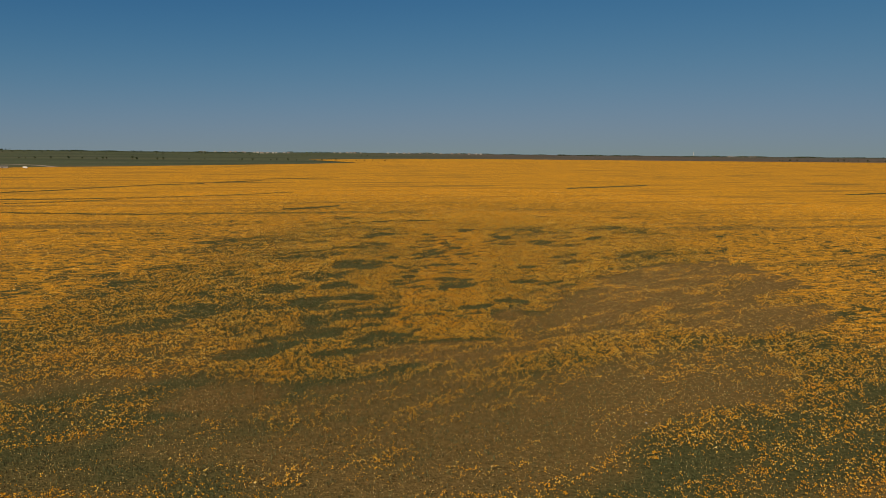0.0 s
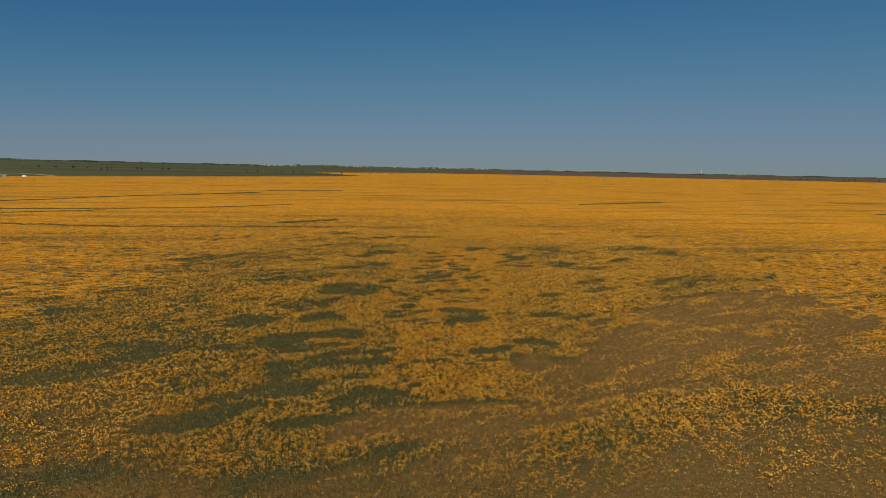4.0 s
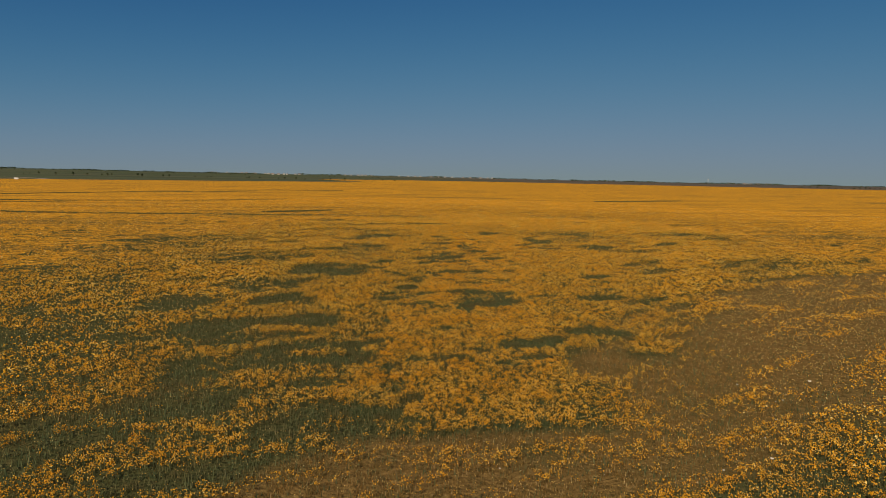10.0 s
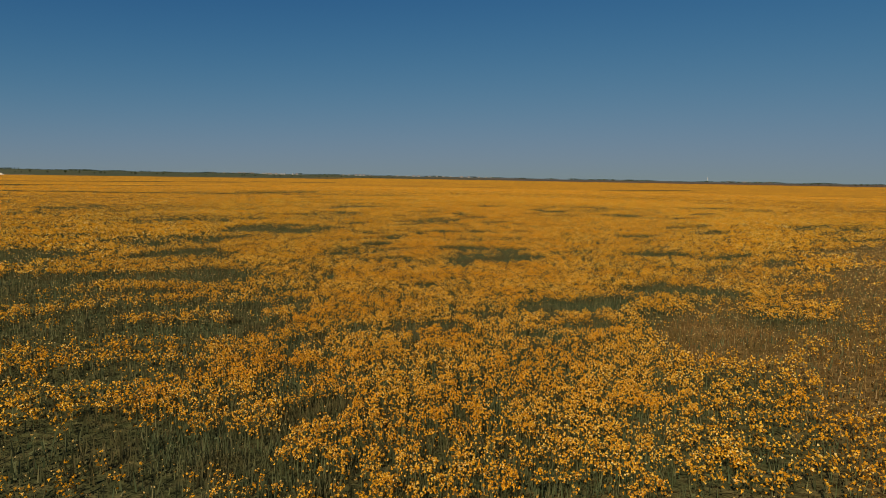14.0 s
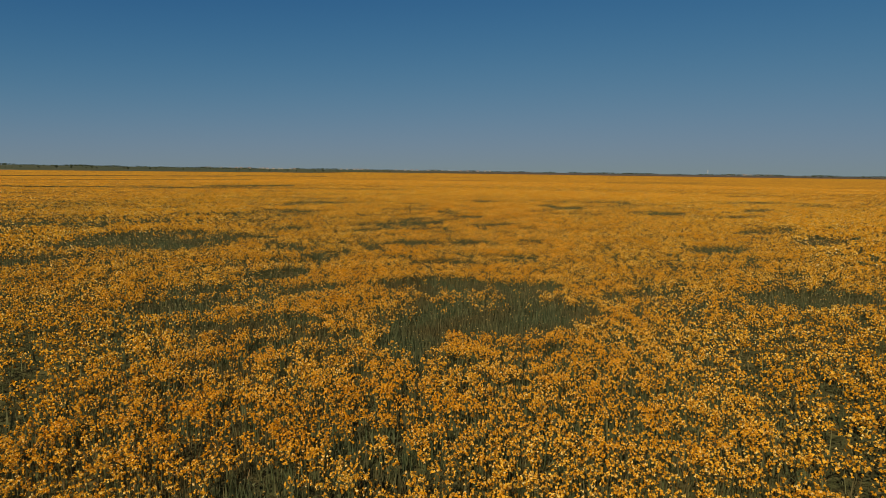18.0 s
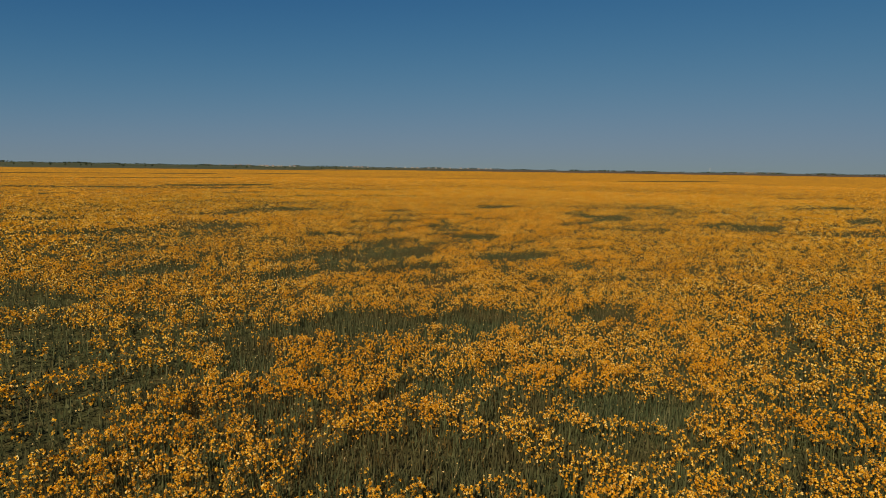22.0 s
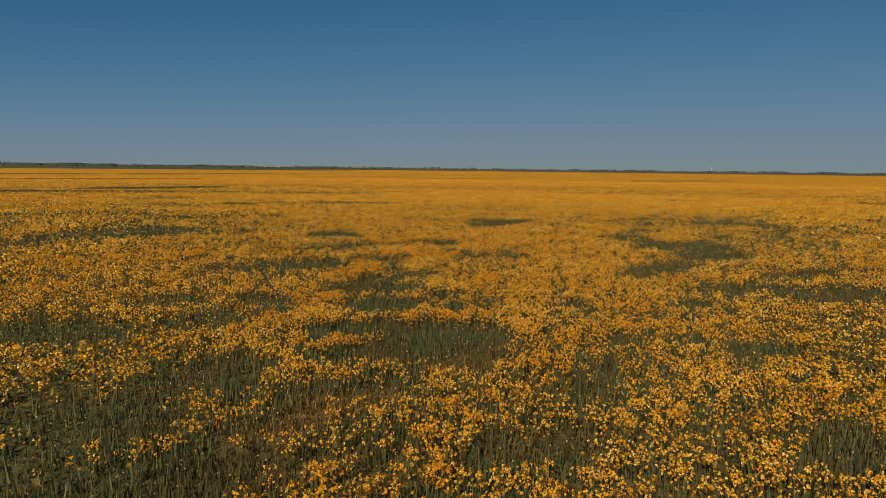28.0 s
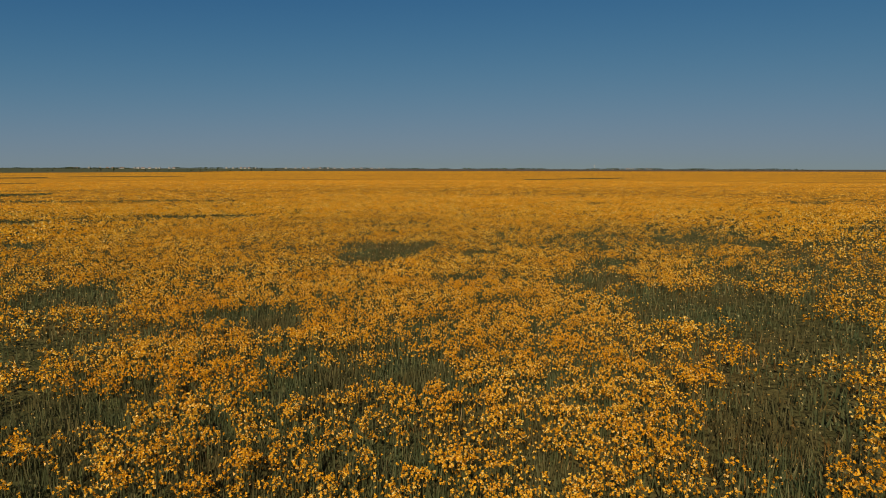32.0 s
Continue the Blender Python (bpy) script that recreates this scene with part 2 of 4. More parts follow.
class Raster:
    """Cover of the crop and of dry ground on a square grid."""

    def __init__(self, x0, y0, x1, y1, cell):
        self.x0, self.y0, self.cell = x0, y0, cell
        xs, ys = np.arange(x0, x1, cell), np.arange(y0, y1, cell)
        self.nx, self.ny = len(xs), len(ys)
        self.x, self.y = np.meshgrid(xs, ys)
        along = self.x * 0.90 + self.y * 0.44          # the drills run slantwise
        across = -self.x * 0.44 + self.y * 0.90
        self.warp = 0.7 * rough_noise(along * 0.6, across, 2.6, 11) + 0.3 * rough_noise(along * 0.7, across, 0.9, 12) - 0.5
        side, depth = side_depth(self.x, self.y)
        broad = rough_noise(along * 0.40, across, 7.0, 3)
        small = rough_noise(along * 0.40, across, 2.2, 5)
        fine = rough_noise(along * 0.45, across, 0.9, 7)
        self.tufts = np.clip(1.62 - 1.2 * rough_noise(along * 0.4, across, 0.9, 15), 0, 1)
        self.streaks = np.clip(2.0 - 2.3 * rough_noise(along * 0.28, across, 1.5, 17), 0, 1)
        free = 0.25 + 0.75 * step(14, 30, np.abs(side - 2))     # near the flight the places below say it all
        self.cover = 1.0 - 0.16 * free * step(0.52, 0.62, broad) - 0.32 * (0.45 + 0.55 * free) * step(0.55, 0.66, small) - 0.25 * step(0.56, 0.70, fine)
        self.cover = np.clip(self.cover, 0, 1)
        self.lost = 0 * self.x
        away = step(90, 240, depth)
        lanes = rough_noise(self.x * 0.35, self.y, 7.0, 81) * 0.6 + rough_noise(self.x * 0.2, self.y, 20.0, 85) * 0.4
        self.cover *= 1 - 0.30 * away * step(0.56, 0.66, lanes)
        early = step(70, 52, depth)          # the poorer end of the field
        self.cover *= 1 - 0.30 * early * (0.5 + rough_noise(along * 0.4, across, 4.0, 95))
        self.dry = 0.30 * (1 + early) * step(0.45, 0.7, rough_noise(self.x, self.y, 13.0, 21))

    def lay(self, kind, places):
        for cx, cy, a, b, deg, strength in places:
            r = 1.5 * a + 1.0
            i0, i1 = (int(max(0, (c - r - o) / self.cell)) for c, o in ((cx, self.x0), (cy, self.y0)))
            j0, j1 = (int(max(0, (c + r - o) / self.cell + 1)) for c, o in ((cx, self.x0), (cy, self.y0)))
            s = (slice(i1, j1), slice(i0, j0))
            x, y = self.x[s] - cx, self.y[s] - cy
            if x.size == 0:
                continue
            c, n = math.cos(radians(deg)), math.sin(radians(deg))
            d = np.hypot((x * c + y * n) / a, (y * c - x * n) / b) + 0.75 * self.warp[s]
            wide = min(max((b - 0.8) / 1.7, 0.0), 1.0)
            firm = min(1.12 * strength, 0.96) if kind == "green" and b < 3 else strength
            w = firm * step(1.36, 0.90, d) * (1 if kind == "full" else self.tufts[s] * (1 - wide) + self.streaks[s] * wide)
            if kind == "full":
                self.lost[s] *= 1 - w
                self.dry[s] *= 1 - 0.7 * w
            else:
                self.lost[s] = np.maximum(self.lost[s], w * (0.80 if kind == "brown" else 1.0))
                if kind == "brown":
                    self.dry[s] = np.maximum(self.dry[s], strength * step(1.36, 0.90, d))
                else:
                    self.dry[s] *= 1 - 0.6 * w

    def at(self, x, y):
        i = np.clip(((x - self.x0) / self.cell).astype(int), 0, self.nx - 1)
        j = np.clip(((y - self.y0) / self.cell).astype(int), 0, self.ny - 1)
        return self.cover[j, i] * (1 - self.lost[j, i]), self.dry[j, i]


near_map = Raster(-100, 15, 210, 325, 0.35)
far_map = Raster(-700, -60, 2300, 2300, 3.0)
PLACES = []


def thin_places(kind, places):
    """x, y, half length, half width, slant in degrees, strength: where the sowing failed (green, brown) or stands full."""
    PLACES.append((kind, places))


thin_places("green", [
    (-15.7, 44.6, 5.32, 2.90, 170, 0.6),
    (-10.2, 57.5, 4.85, 1.76, 46, 0.48),
    (-19.9, 59.5, 3.86, 2.18, 23, 0.56),
    (1.1, 55.3, 7.57, 2.18, 12, 0.48),
    (26.7, 36.1, 4.59, 1.11, 5, 0.7),
    (21.3, 34.9, 4.03, 1.47, 2, 0.6),
    (49.6, 44.0, 5.76, 0.86, 20, 0.48),
    (5.5, 58.1, 6.56, 1.23, 22, 0.7),
    (-12.1, 60.2, 3.07, 1.40, 16, 0.7),
    (-5.6, 67.0, 3.47, 1.80, 14, 0.6),
    (-14.1, 87.6, 4.70, 3.12, 126, 0.56),
    (-23.6, 87.1, 6.23, 4.54, 120, 0.4),
    (-18.7, 80.2, 4.88, 2.32, 7, 0.48),
    (-26.2, 106.3, 4.62, 2.94, 133, 0.53),
])
thin_places("green", [
    (-31.3, 100.2, 4.71, 2.64, 130, 0.4),
    (-13.5, 113.4, 5.25, 3.09, 108, 0.4),
    (-24.3, 122.1, 5.35, 2.75, 165, 0.37),
    (-36.7, 118.1, 5.04, 2.40, 164, 0.31),
    (170.2, 191.1, 16.80, 7.69, 24, 0.37),
    (165.0, 168.6, 12.04, 5.28, 19, 0.37),
    (144.7, 205.8, 11.15, 5.84, 28, 0.43),
    (87.1, 163.4, 9.91, 7.46, 153, 0.43),
    (59.3, 168.6, 8.34, 6.22, 27, 0.37),
    (-7.5, 154.0, 14.20, 8.26, 171, 0.31),
    (-32.4, 164.5, 11.10, 7.05, 163, 0.31),
    (16.7, 166.3, 12.18, 10.26, 179, 0.37),
    (7.5, 248.5, 15.03, 5.73, 39, 0.56),
    (-52.7, 231.0, 39.84, 4.76, 180, 0.56),
])
thin_places("green", [
    (33.5, 226.7, 11.63, 5.00, 1, 0.56),
    (27.9, 62.0, 1.95, 0.65, 16, 0.5),
    (30.4, 77.1, 1.86, 1.22, 32, 0.7),
    (1.6, 73.1, 2.79, 1.94, 1, 0.85),
    (0.4, 78.9, 2.94, 2.06, 105, 0.8),
    (4.3, 80.3, 3.06, 1.52, 26, 0.6),
    (8.7, 79.7, 3.44, 1.54, 12, 0.6),
    (2.6, 85.9, 5.51, 1.42, 10, 0.6),
    (1.3, 90.3, 4.04, 2.05, 19, 0.7),
    (-2.8, 99.4, 3.25, 2.44, 137, 0.64),
    (-11.7, 108.2, 3.65, 2.50, 142, 0.64),
    (9.8, 119.4, 4.35, 4.04, 105, 0.64),
    (3.7, 109.3, 6.00, 2.41, 23, 0.48),
    (16.5, 133.4, 7.39, 6.06, 5, 0.34),
])
thin_places("green", [
    (-1.0, 134.0, 7.03, 5.76, 161, 0.37),
    (-8.5, 122.8, 7.90, 4.04, 45, 0.37),
    (-21.5, 141.3, 7.43, 5.34, 153, 0.37),
    (-20.1, 118.9, 4.28, 2.80, 139, 0.4),
    (5.1, 65.6, 3.88, 0.89, 10, 0.75),
    (-2.4, 69.0, 2.34, 1.15, 28, 0.75),
    (2.0, 65.3, 1.18, 0.82, 168, 0.7),
    (-3.3, 71.6, 1.70, 0.98, 24, 0.7),
    (63.0, 154.3, 10.01, 6.26, 34, 0.31),
    (83.8, 160.4, 12.17, 6.54, 34, 0.31),
    (71.1, 118.8, 9.78, 4.90, 32, 0.31),
    (92.7, 154.3, 9.47, 4.71, 23, 0.31),
    (134.3, 170.8, 10.20, 3.95, 31, 0.5),
    (135.4, 197.4, 10.59, 4.57, 30, 0.5),
])
thin_places("green", [
    (16.5, 173.6, 9.40, 6.80, 9, 0.37),
    (47.3, 184.1, 6.20, 4.42, 33, 0.37),
    (63.2, 92.2, 2.29, 0.66, 39, 0.72),
    (30.2, 78.0, 2.76, 1.03, 12, 0.7),
    (12.7, 73.2, 2.42, 0.88, 88, 0.5),
    (8.6, 70.3, 4.22, 2.15, 163, 0.65),
    (6.4, 69.0, 1.27, 0.74, 140, 0.75),
    (8.4, 75.6, 2.00, 0.79, 9, 0.6),
    (2.3, 79.2, 2.24, 0.96, 119, 0.5),
    (4.1, 74.7, 1.53, 0.80, 156, 0.6),
    (6.7, 82.9, 2.95, 1.18, 24, 0.7),
    (0.5, 88.5, 3.61, 1.40, 26, 0.8),
    (7.0, 91.4, 3.27, 1.65, 15, 0.8),
    (10.4, 117.0, 4.22, 3.71, 173, 0.64),
])
thin_places("green", [
    (4.8, 100.0, 3.13, 1.57, 53, 0.6),
    (-2.9, 98.0, 3.03, 1.78, 20, 0.6),
    (67.8, 113.7, 7.53, 2.47, 40, 0.37),
    (28.8, 85.0, 1.94, 1.07, 9, 0.85),
    (30.7, 84.0, 1.21, 0.96, 25, 0.8),
    (24.6, 82.3, 1.92, 0.83, 31, 0.8),
    (22.0, 82.0, 1.42, 0.87, 38, 0.75),
    (19.0, 80.8, 1.29, 0.56, 161, 0.8),
    (17.1, 79.5, 1.02, 0.60, 167, 0.75),
    (16.1, 79.4, 0.83, 0.68, 121, 0.8),
    (14.6, 79.2, 0.71, 0.54, 26, 0.8),
    (19.9, 77.8, 0.71, 0.40, 12, 0.75),
    (22.3, 78.7, 1.02, 0.67, 10, 0.65),
    (25.8, 80.1, 1.26, 0.70, 33, 0.55),
])
thin_places("green", [
    (8.1, 91.1, 2.22, 1.62, 133, 0.88),
    (6.0, 98.8, 2.56, 2.05, 20, 0.7),
    (5.4, 107.8, 2.21, 1.13, 112, 0.6),
    (2.0, 105.3, 2.14, 1.33, 135, 0.6),
    (-2.6, 131.6, 4.93, 3.02, 93, 0.64),
    (8.6, 116.8, 3.12, 1.82, 174, 0.8),
    (5.9, 133.5, 4.21, 3.05, 106, 0.48),
    (12.3, 83.8, 1.47, 0.66, 36, 0.75),
    (10.9, 83.2, 1.14, 1.01, 32, 0.75),
    (10.8, 81.8, 0.89, 0.42, 124, 0.7),
    (11.8, 86.0, 1.37, 0.56, 31, 0.45),
    (12.8, 77.7, 0.76, 0.52, 157, 0.8),
    (18.3, 87.1, 0.83, 0.51, 85, 0.6),
    (14.0, 90.2, 1.17, 0.36, 97, 0.7),
])
thin_places("green", [
    (16.0, 86.0, 0.59, 0.30, 95, 0.7),
    (36.1, 97.6, 2.68, 1.38, 9, 0.7),
    (39.8, 95.6, 3.49, 0.83, 23, 0.6),
    (41.7, 92.8, 2.69, 0.84, 39, 0.7),
    (16.1, 142.0, 5.45, 3.73, 86, 0.48),
    (16.0, 76.8, 0.31, 0.25, 161, 0.7),
    (18.7, 76.6, 0.37, 0.25, 71, 0.65),
    (13.4, 78.5, 0.60, 0.25, 17, 0.6),
    (24.1, 96.7, 2.88, 2.24, 1, 0.85),
    (23.7, 101.8, 2.55, 1.55, 173, 0.65),
    (26.5, 100.6, 1.79, 1.39, 12, 0.55),
    (21.5, 94.1, 1.02, 0.83, 73, 0.85),
    (17.1, 96.4, 1.19, 0.69, 1, 0.85),
    (18.1, 96.8, 0.99, 0.61, 20, 0.75),
])
thin_places("green", [
    (19.2, 94.9, 0.97, 0.68, 179, 0.6),
    (18.0, 94.2, 0.63, 0.37, 153, 0.6),
    (15.2, 99.2, 1.38, 0.94, 3, 0.75),
    (17.2, 100.2, 2.49, 0.49, 17, 0.7),
    (19.4, 101.3, 1.86, 0.64, 28, 0.8),
    (15.2, 101.6, 1.15, 0.83, 2, 0.75),
    (17.9, 104.9, 1.44, 1.18, 49, 0.75),
    (9.6, 117.8, 4.38, 2.14, 137, 0.9),
    (13.9, 120.9, 2.12, 1.59, 127, 0.5),
    (18.7, 109.0, 1.49, 0.89, 166, 0.5),
    (3.8, 127.9, 2.20, 1.35, 131, 0.6),
    (41.5, 110.3, 2.29, 1.23, 29, 0.7),
    (30.4, 98.7, 1.88, 0.60, 13, 0.7),
    (53.5, 121.0, 3.70, 1.73, 31, 0.5),
])
thin_places("green", [
    (51.0, 113.7, 3.07, 0.99, 38, 0.6),
    (38.2, 101.2, 1.95, 0.33, 36, 0.6),
    (56.4, 141.2, 3.64, 2.01, 24, 0.56),
    (21.3, 92.7, 0.47, 0.30, 166, 0.6),
    (22.2, 92.2, 0.45, 0.42, 178, 0.6),
    (24.3, 92.9, 0.94, 0.35, 172, 0.55),
    (20.1, 93.5, 0.50, 0.33, 160, 0.55),
    (17.1, 93.0, 0.55, 0.29, 152, 0.7),
    (23.5, 92.0, 0.61, 0.34, 174, 0.6),
    (29.6, 108.4, 0.85, 0.57, 14, 0.8),
    (28.7, 108.8, 0.64, 0.48, 19, 0.55),
    (27.4, 109.3, 0.65, 0.56, 35, 0.5),
    (25.3, 107.4, 1.49, 0.76, 169, 0.72),
    (24.2, 107.1, 0.62, 0.54, 137, 0.6),
])
thin_places("green", [
    (26.1, 110.1, 1.20, 0.57, 26, 0.55),
    (19.6, 109.9, 1.04, 0.71, 131, 0.85),
    (20.4, 111.3, 1.12, 0.61, 29, 0.8),
    (18.7, 113.0, 1.32, 0.94, 179, 0.7),
    (17.5, 115.5, 1.30, 0.76, 139, 0.8),
    (19.1, 117.7, 1.39, 0.50, 115, 0.9),
    (15.9, 119.7, 1.53, 0.91, 144, 0.75),
    (22.6, 112.4, 1.10, 0.44, 98, 0.75),
    (22.9, 114.7, 2.17, 0.70, 17, 0.7),
    (25.3, 115.5, 1.41, 1.31, 114, 0.7),
    (23.2, 109.5, 0.63, 0.56, 179, 0.6),
    (28.3, 115.7, 1.31, 1.18, 29, 0.55),
    (17.7, 124.8, 1.87, 1.21, 41, 0.85),
    (65.6, 149.2, 4.92, 2.32, 31, 0.64),
])
thin_places("green", [
    (72.7, 146.5, 4.44, 1.21, 40, 0.72),
    (57.9, 136.0, 3.93, 2.26, 163, 0.6),
    (32.1, 115.2, 1.34, 0.75, 55, 0.55),
    (20.5, 160.7, 3.28, 3.07, 106, 0.64),
    (14.7, 156.1, 2.36, 1.97, 155, 0.56),
    (10.8, 140.6, 3.86, 1.70, 171, 0.6),
    (29.8, 106.4, 1.02, 0.30, 12, 0.45),
    (28.4, 107.2, 0.85, 0.25, 172, 0.55),
    (27.4, 129.0, 3.15, 2.05, 51, 0.85),
    (27.9, 124.5, 1.80, 1.04, 26, 0.72),
    (33.5, 127.3, 2.34, 1.48, 22, 0.85),
    (24.9, 125.0, 1.56, 0.66, 106, 0.9),
    (23.2, 123.7, 1.30, 0.80, 18, 0.8),
    (22.9, 122.5, 0.91, 0.48, 115, 0.8),
])
thin_places("green", [
    (24.3, 129.2, 1.34, 1.24, 44, 0.75),
    (22.6, 127.6, 0.87, 0.76, 1, 0.7),
    (32.3, 121.1, 0.64, 0.48, 47, 0.55),
    (35.3, 124.2, 1.12, 0.62, 52, 0.45),
    (44.3, 166.4, 2.84, 1.51, 67, 0.56),
    (21.2, 162.4, 3.57, 2.00, 33, 0.85),
    (16.5, 156.5, 2.25, 1.54, 161, 0.7),
    (18.2, 144.1, 2.48, 1.57, 25, 0.75),
    (46.9, 139.5, 2.09, 1.25, 20, 0.6),
    (56.0, 143.6, 2.90, 1.47, 26, 0.6),
    (55.3, 138.7, 2.43, 1.17, 20, 0.7),
    (35.4, 120.6, 1.06, 0.63, 13, 0.45),
    (28.2, 119.0, 1.00, 0.34, 169, 0.55),
    (24.3, 119.7, 0.86, 0.38, 161, 0.6),
])
thin_places("green", [
    (27.1, 119.1, 0.45, 0.25, 166, 0.65),
    (27.5, 132.9, 1.48, 0.87, 145, 0.9),
    (29.0, 134.8, 1.10, 1.04, 136, 0.7),
    (32.9, 136.4, 2.35, 1.67, 169, 0.72),
    (25.4, 138.2, 1.51, 0.95, 172, 0.8),
    (28.3, 139.1, 1.04, 0.88, 9, 0.85),
    (27.1, 141.7, 1.18, 0.92, 15, 0.8),
    (49.3, 143.1, 2.71, 0.60, 18, 0.8),
    (45.4, 141.0, 1.93, 0.51, 17, 0.8),
    (44.2, 167.3, 2.60, 1.62, 65, 0.9),
    (19.3, 159.7, 2.37, 2.19, 15, 0.8),
    (29.6, 147.9, 2.79, 1.30, 16, 0.7),
    (33.6, 144.7, 2.02, 0.73, 24, 0.65),
    (27.2, 192.1, 5.19, 2.75, 0, 0.64),
])
thin_places("green", [
    (11.6, 204.3, 4.03, 3.39, 141, 0.5),
    (33.9, 130.5, 0.98, 0.58, 10, 0.75),
    (35.8, 132.7, 1.02, 0.61, 57, 0.55),
    (38.2, 129.8, 1.07, 0.53, 30, 0.9),
    (38.8, 135.5, 1.35, 0.38, 7, 0.6),
    (40.4, 134.3, 0.93, 0.55, 24, 0.55),
    (37.3, 132.1, 0.52, 0.31, 5, 0.7),
    (32.6, 142.7, 1.63, 0.98, 6, 0.82),
    (32.7, 140.1, 1.22, 1.03, 171, 0.75),
    (29.6, 141.1, 1.57, 0.69, 119, 0.75),
    (35.1, 140.2, 1.28, 1.07, 88, 0.45),
    (31.1, 147.5, 1.54, 0.94, 25, 0.75),
    (48.7, 147.5, 1.45, 0.77, 8, 0.8),
    (48.2, 151.6, 1.44, 1.32, 177, 0.7),
])
thin_places("green", [
    (48.9, 156.5, 1.65, 1.11, 33, 0.7),
    (44.5, 167.3, 2.50, 1.36, 70, 0.9),
    (32.4, 160.1, 1.51, 1.19, 114, 0.85),
    (21.9, 163.3, 1.79, 1.50, 134, 0.8),
    (31.6, 153.2, 1.31, 0.85, 1, 0.75),
    (37.2, 155.2, 1.35, 0.76, 170, 0.8),
    (27.3, 192.2, 5.56, 2.56, 173, 0.68),
    (13.4, 206.5, 3.52, 2.53, 130, 0.68),
    (38.2, 139.2, 0.70, 0.54, 27, 0.55),
    (37.7, 138.0, 0.72, 0.45, 180, 0.55),
    (43.7, 140.8, 1.64, 0.43, 18, 0.85),
    (44.6, 140.4, 2.02, 0.36, 42, 0.9),
    (41.8, 138.7, 1.00, 0.55, 15, 0.8),
    (32.2, 138.2, 0.44, 0.29, 121, 0.65),
])
thin_places("green", [
    (62.8, 162.0, 1.69, 0.80, 34, 0.7),
    (26.0, 150.3, 0.80, 0.55, 20, 0.6),
    (44.6, 145.1, 2.94, 1.17, 34, 0.9),
    (50.4, 151.6, 2.27, 1.82, 22, 0.72),
    (49.5, 148.6, 2.13, 1.22, 13, 0.72),
    (49.1, 153.7, 1.20, 0.78, 34, 0.8),
    (52.0, 159.7, 1.76, 0.74, 22, 0.8),
    (45.7, 167.2, 2.89, 0.95, 51, 0.8),
    (42.9, 165.0, 1.65, 1.21, 84, 0.65),
    (48.1, 164.6, 1.06, 0.99, 9, 0.8),
    (44.5, 158.5, 1.22, 0.67, 22, 0.85),
    (44.4, 154.3, 0.97, 0.47, 11, 0.8),
    (63.2, 162.5, 1.61, 0.92, 177, 0.6),
    (31.5, 158.7, 1.34, 0.61, 114, 0.85),
])
thin_places("green", [
    (33.2, 158.5, 1.18, 0.70, 128, 0.7),
    (28.1, 174.9, 1.59, 0.83, 121, 0.8),
    (37.6, 154.6, 0.99, 0.75, 118, 0.75),
    (34.2, 154.3, 1.33, 0.50, 169, 0.6),
    (37.7, 151.3, 1.71, 0.29, 166, 0.7),
    (37.8, 149.2, 0.96, 0.59, 56, 0.85),
    (37.0, 148.6, 0.64, 0.31, 12, 0.65),
    (39.7, 149.2, 0.76, 0.72, 119, 0.65),
    (39.2, 146.3, 0.50, 0.27, 174, 0.8),
    (33.8, 149.2, 1.38, 0.77, 126, 0.8),
    (35.0, 150.0, 0.71, 0.26, 99, 0.75),
    (33.0, 153.8, 0.78, 0.54, 159, 0.5),
    (34.1, 146.9, 0.54, 0.29, 126, 0.75),
    (35.9, 146.5, 0.39, 0.30, 0, 0.65),
])
thin_places("green", [
    (40.2, 144.8, 0.46, 0.38, 9, 0.65),
    (32.7, 193.4, 7.82, 1.94, 174, 0.72),
    (105.7, 192.8, 4.16, 1.68, 30, 0.5),
    (76.9, 166.5, 1.65, 0.82, 18, 0.8),
])
thin_places("brown", [
    (-3.8, 48.3, 8.31, 4.71, 178, 0.5),
    (11.4, 46.2, 14.80, 10.69, 12, 0.62),
    (29.4, 49.1, 12.00, 7.12, 180, 0.68),
    (-8.0, 55.6, 5.73, 2.81, 176, 0.75),
    (9.0, 64.1, 4.80, 2.66, 31, 0.75),
    (13.6, 56.8, 7.04, 2.48, 34, 0.6),
    (63.6, 91.8, 22.28, 12.93, 28, 0.85),
    (58.6, 70.9, 12.49, 6.35, 10, 0.8),
    (41.4, 73.4, 11.76, 5.36, 18, 0.7),
    (36.8, 52.9, 11.63, 6.66, 12, 0.55),
    (13.5, 63.4, 6.98, 2.22, 171, 0.85),
    (25.7, 65.6, 7.63, 2.75, 19, 0.72),
    (45.9, 84.0, 12.14, 5.89, 35, 0.9),
    (35.3, 73.9, 6.41, 2.96, 3, 0.85),
])
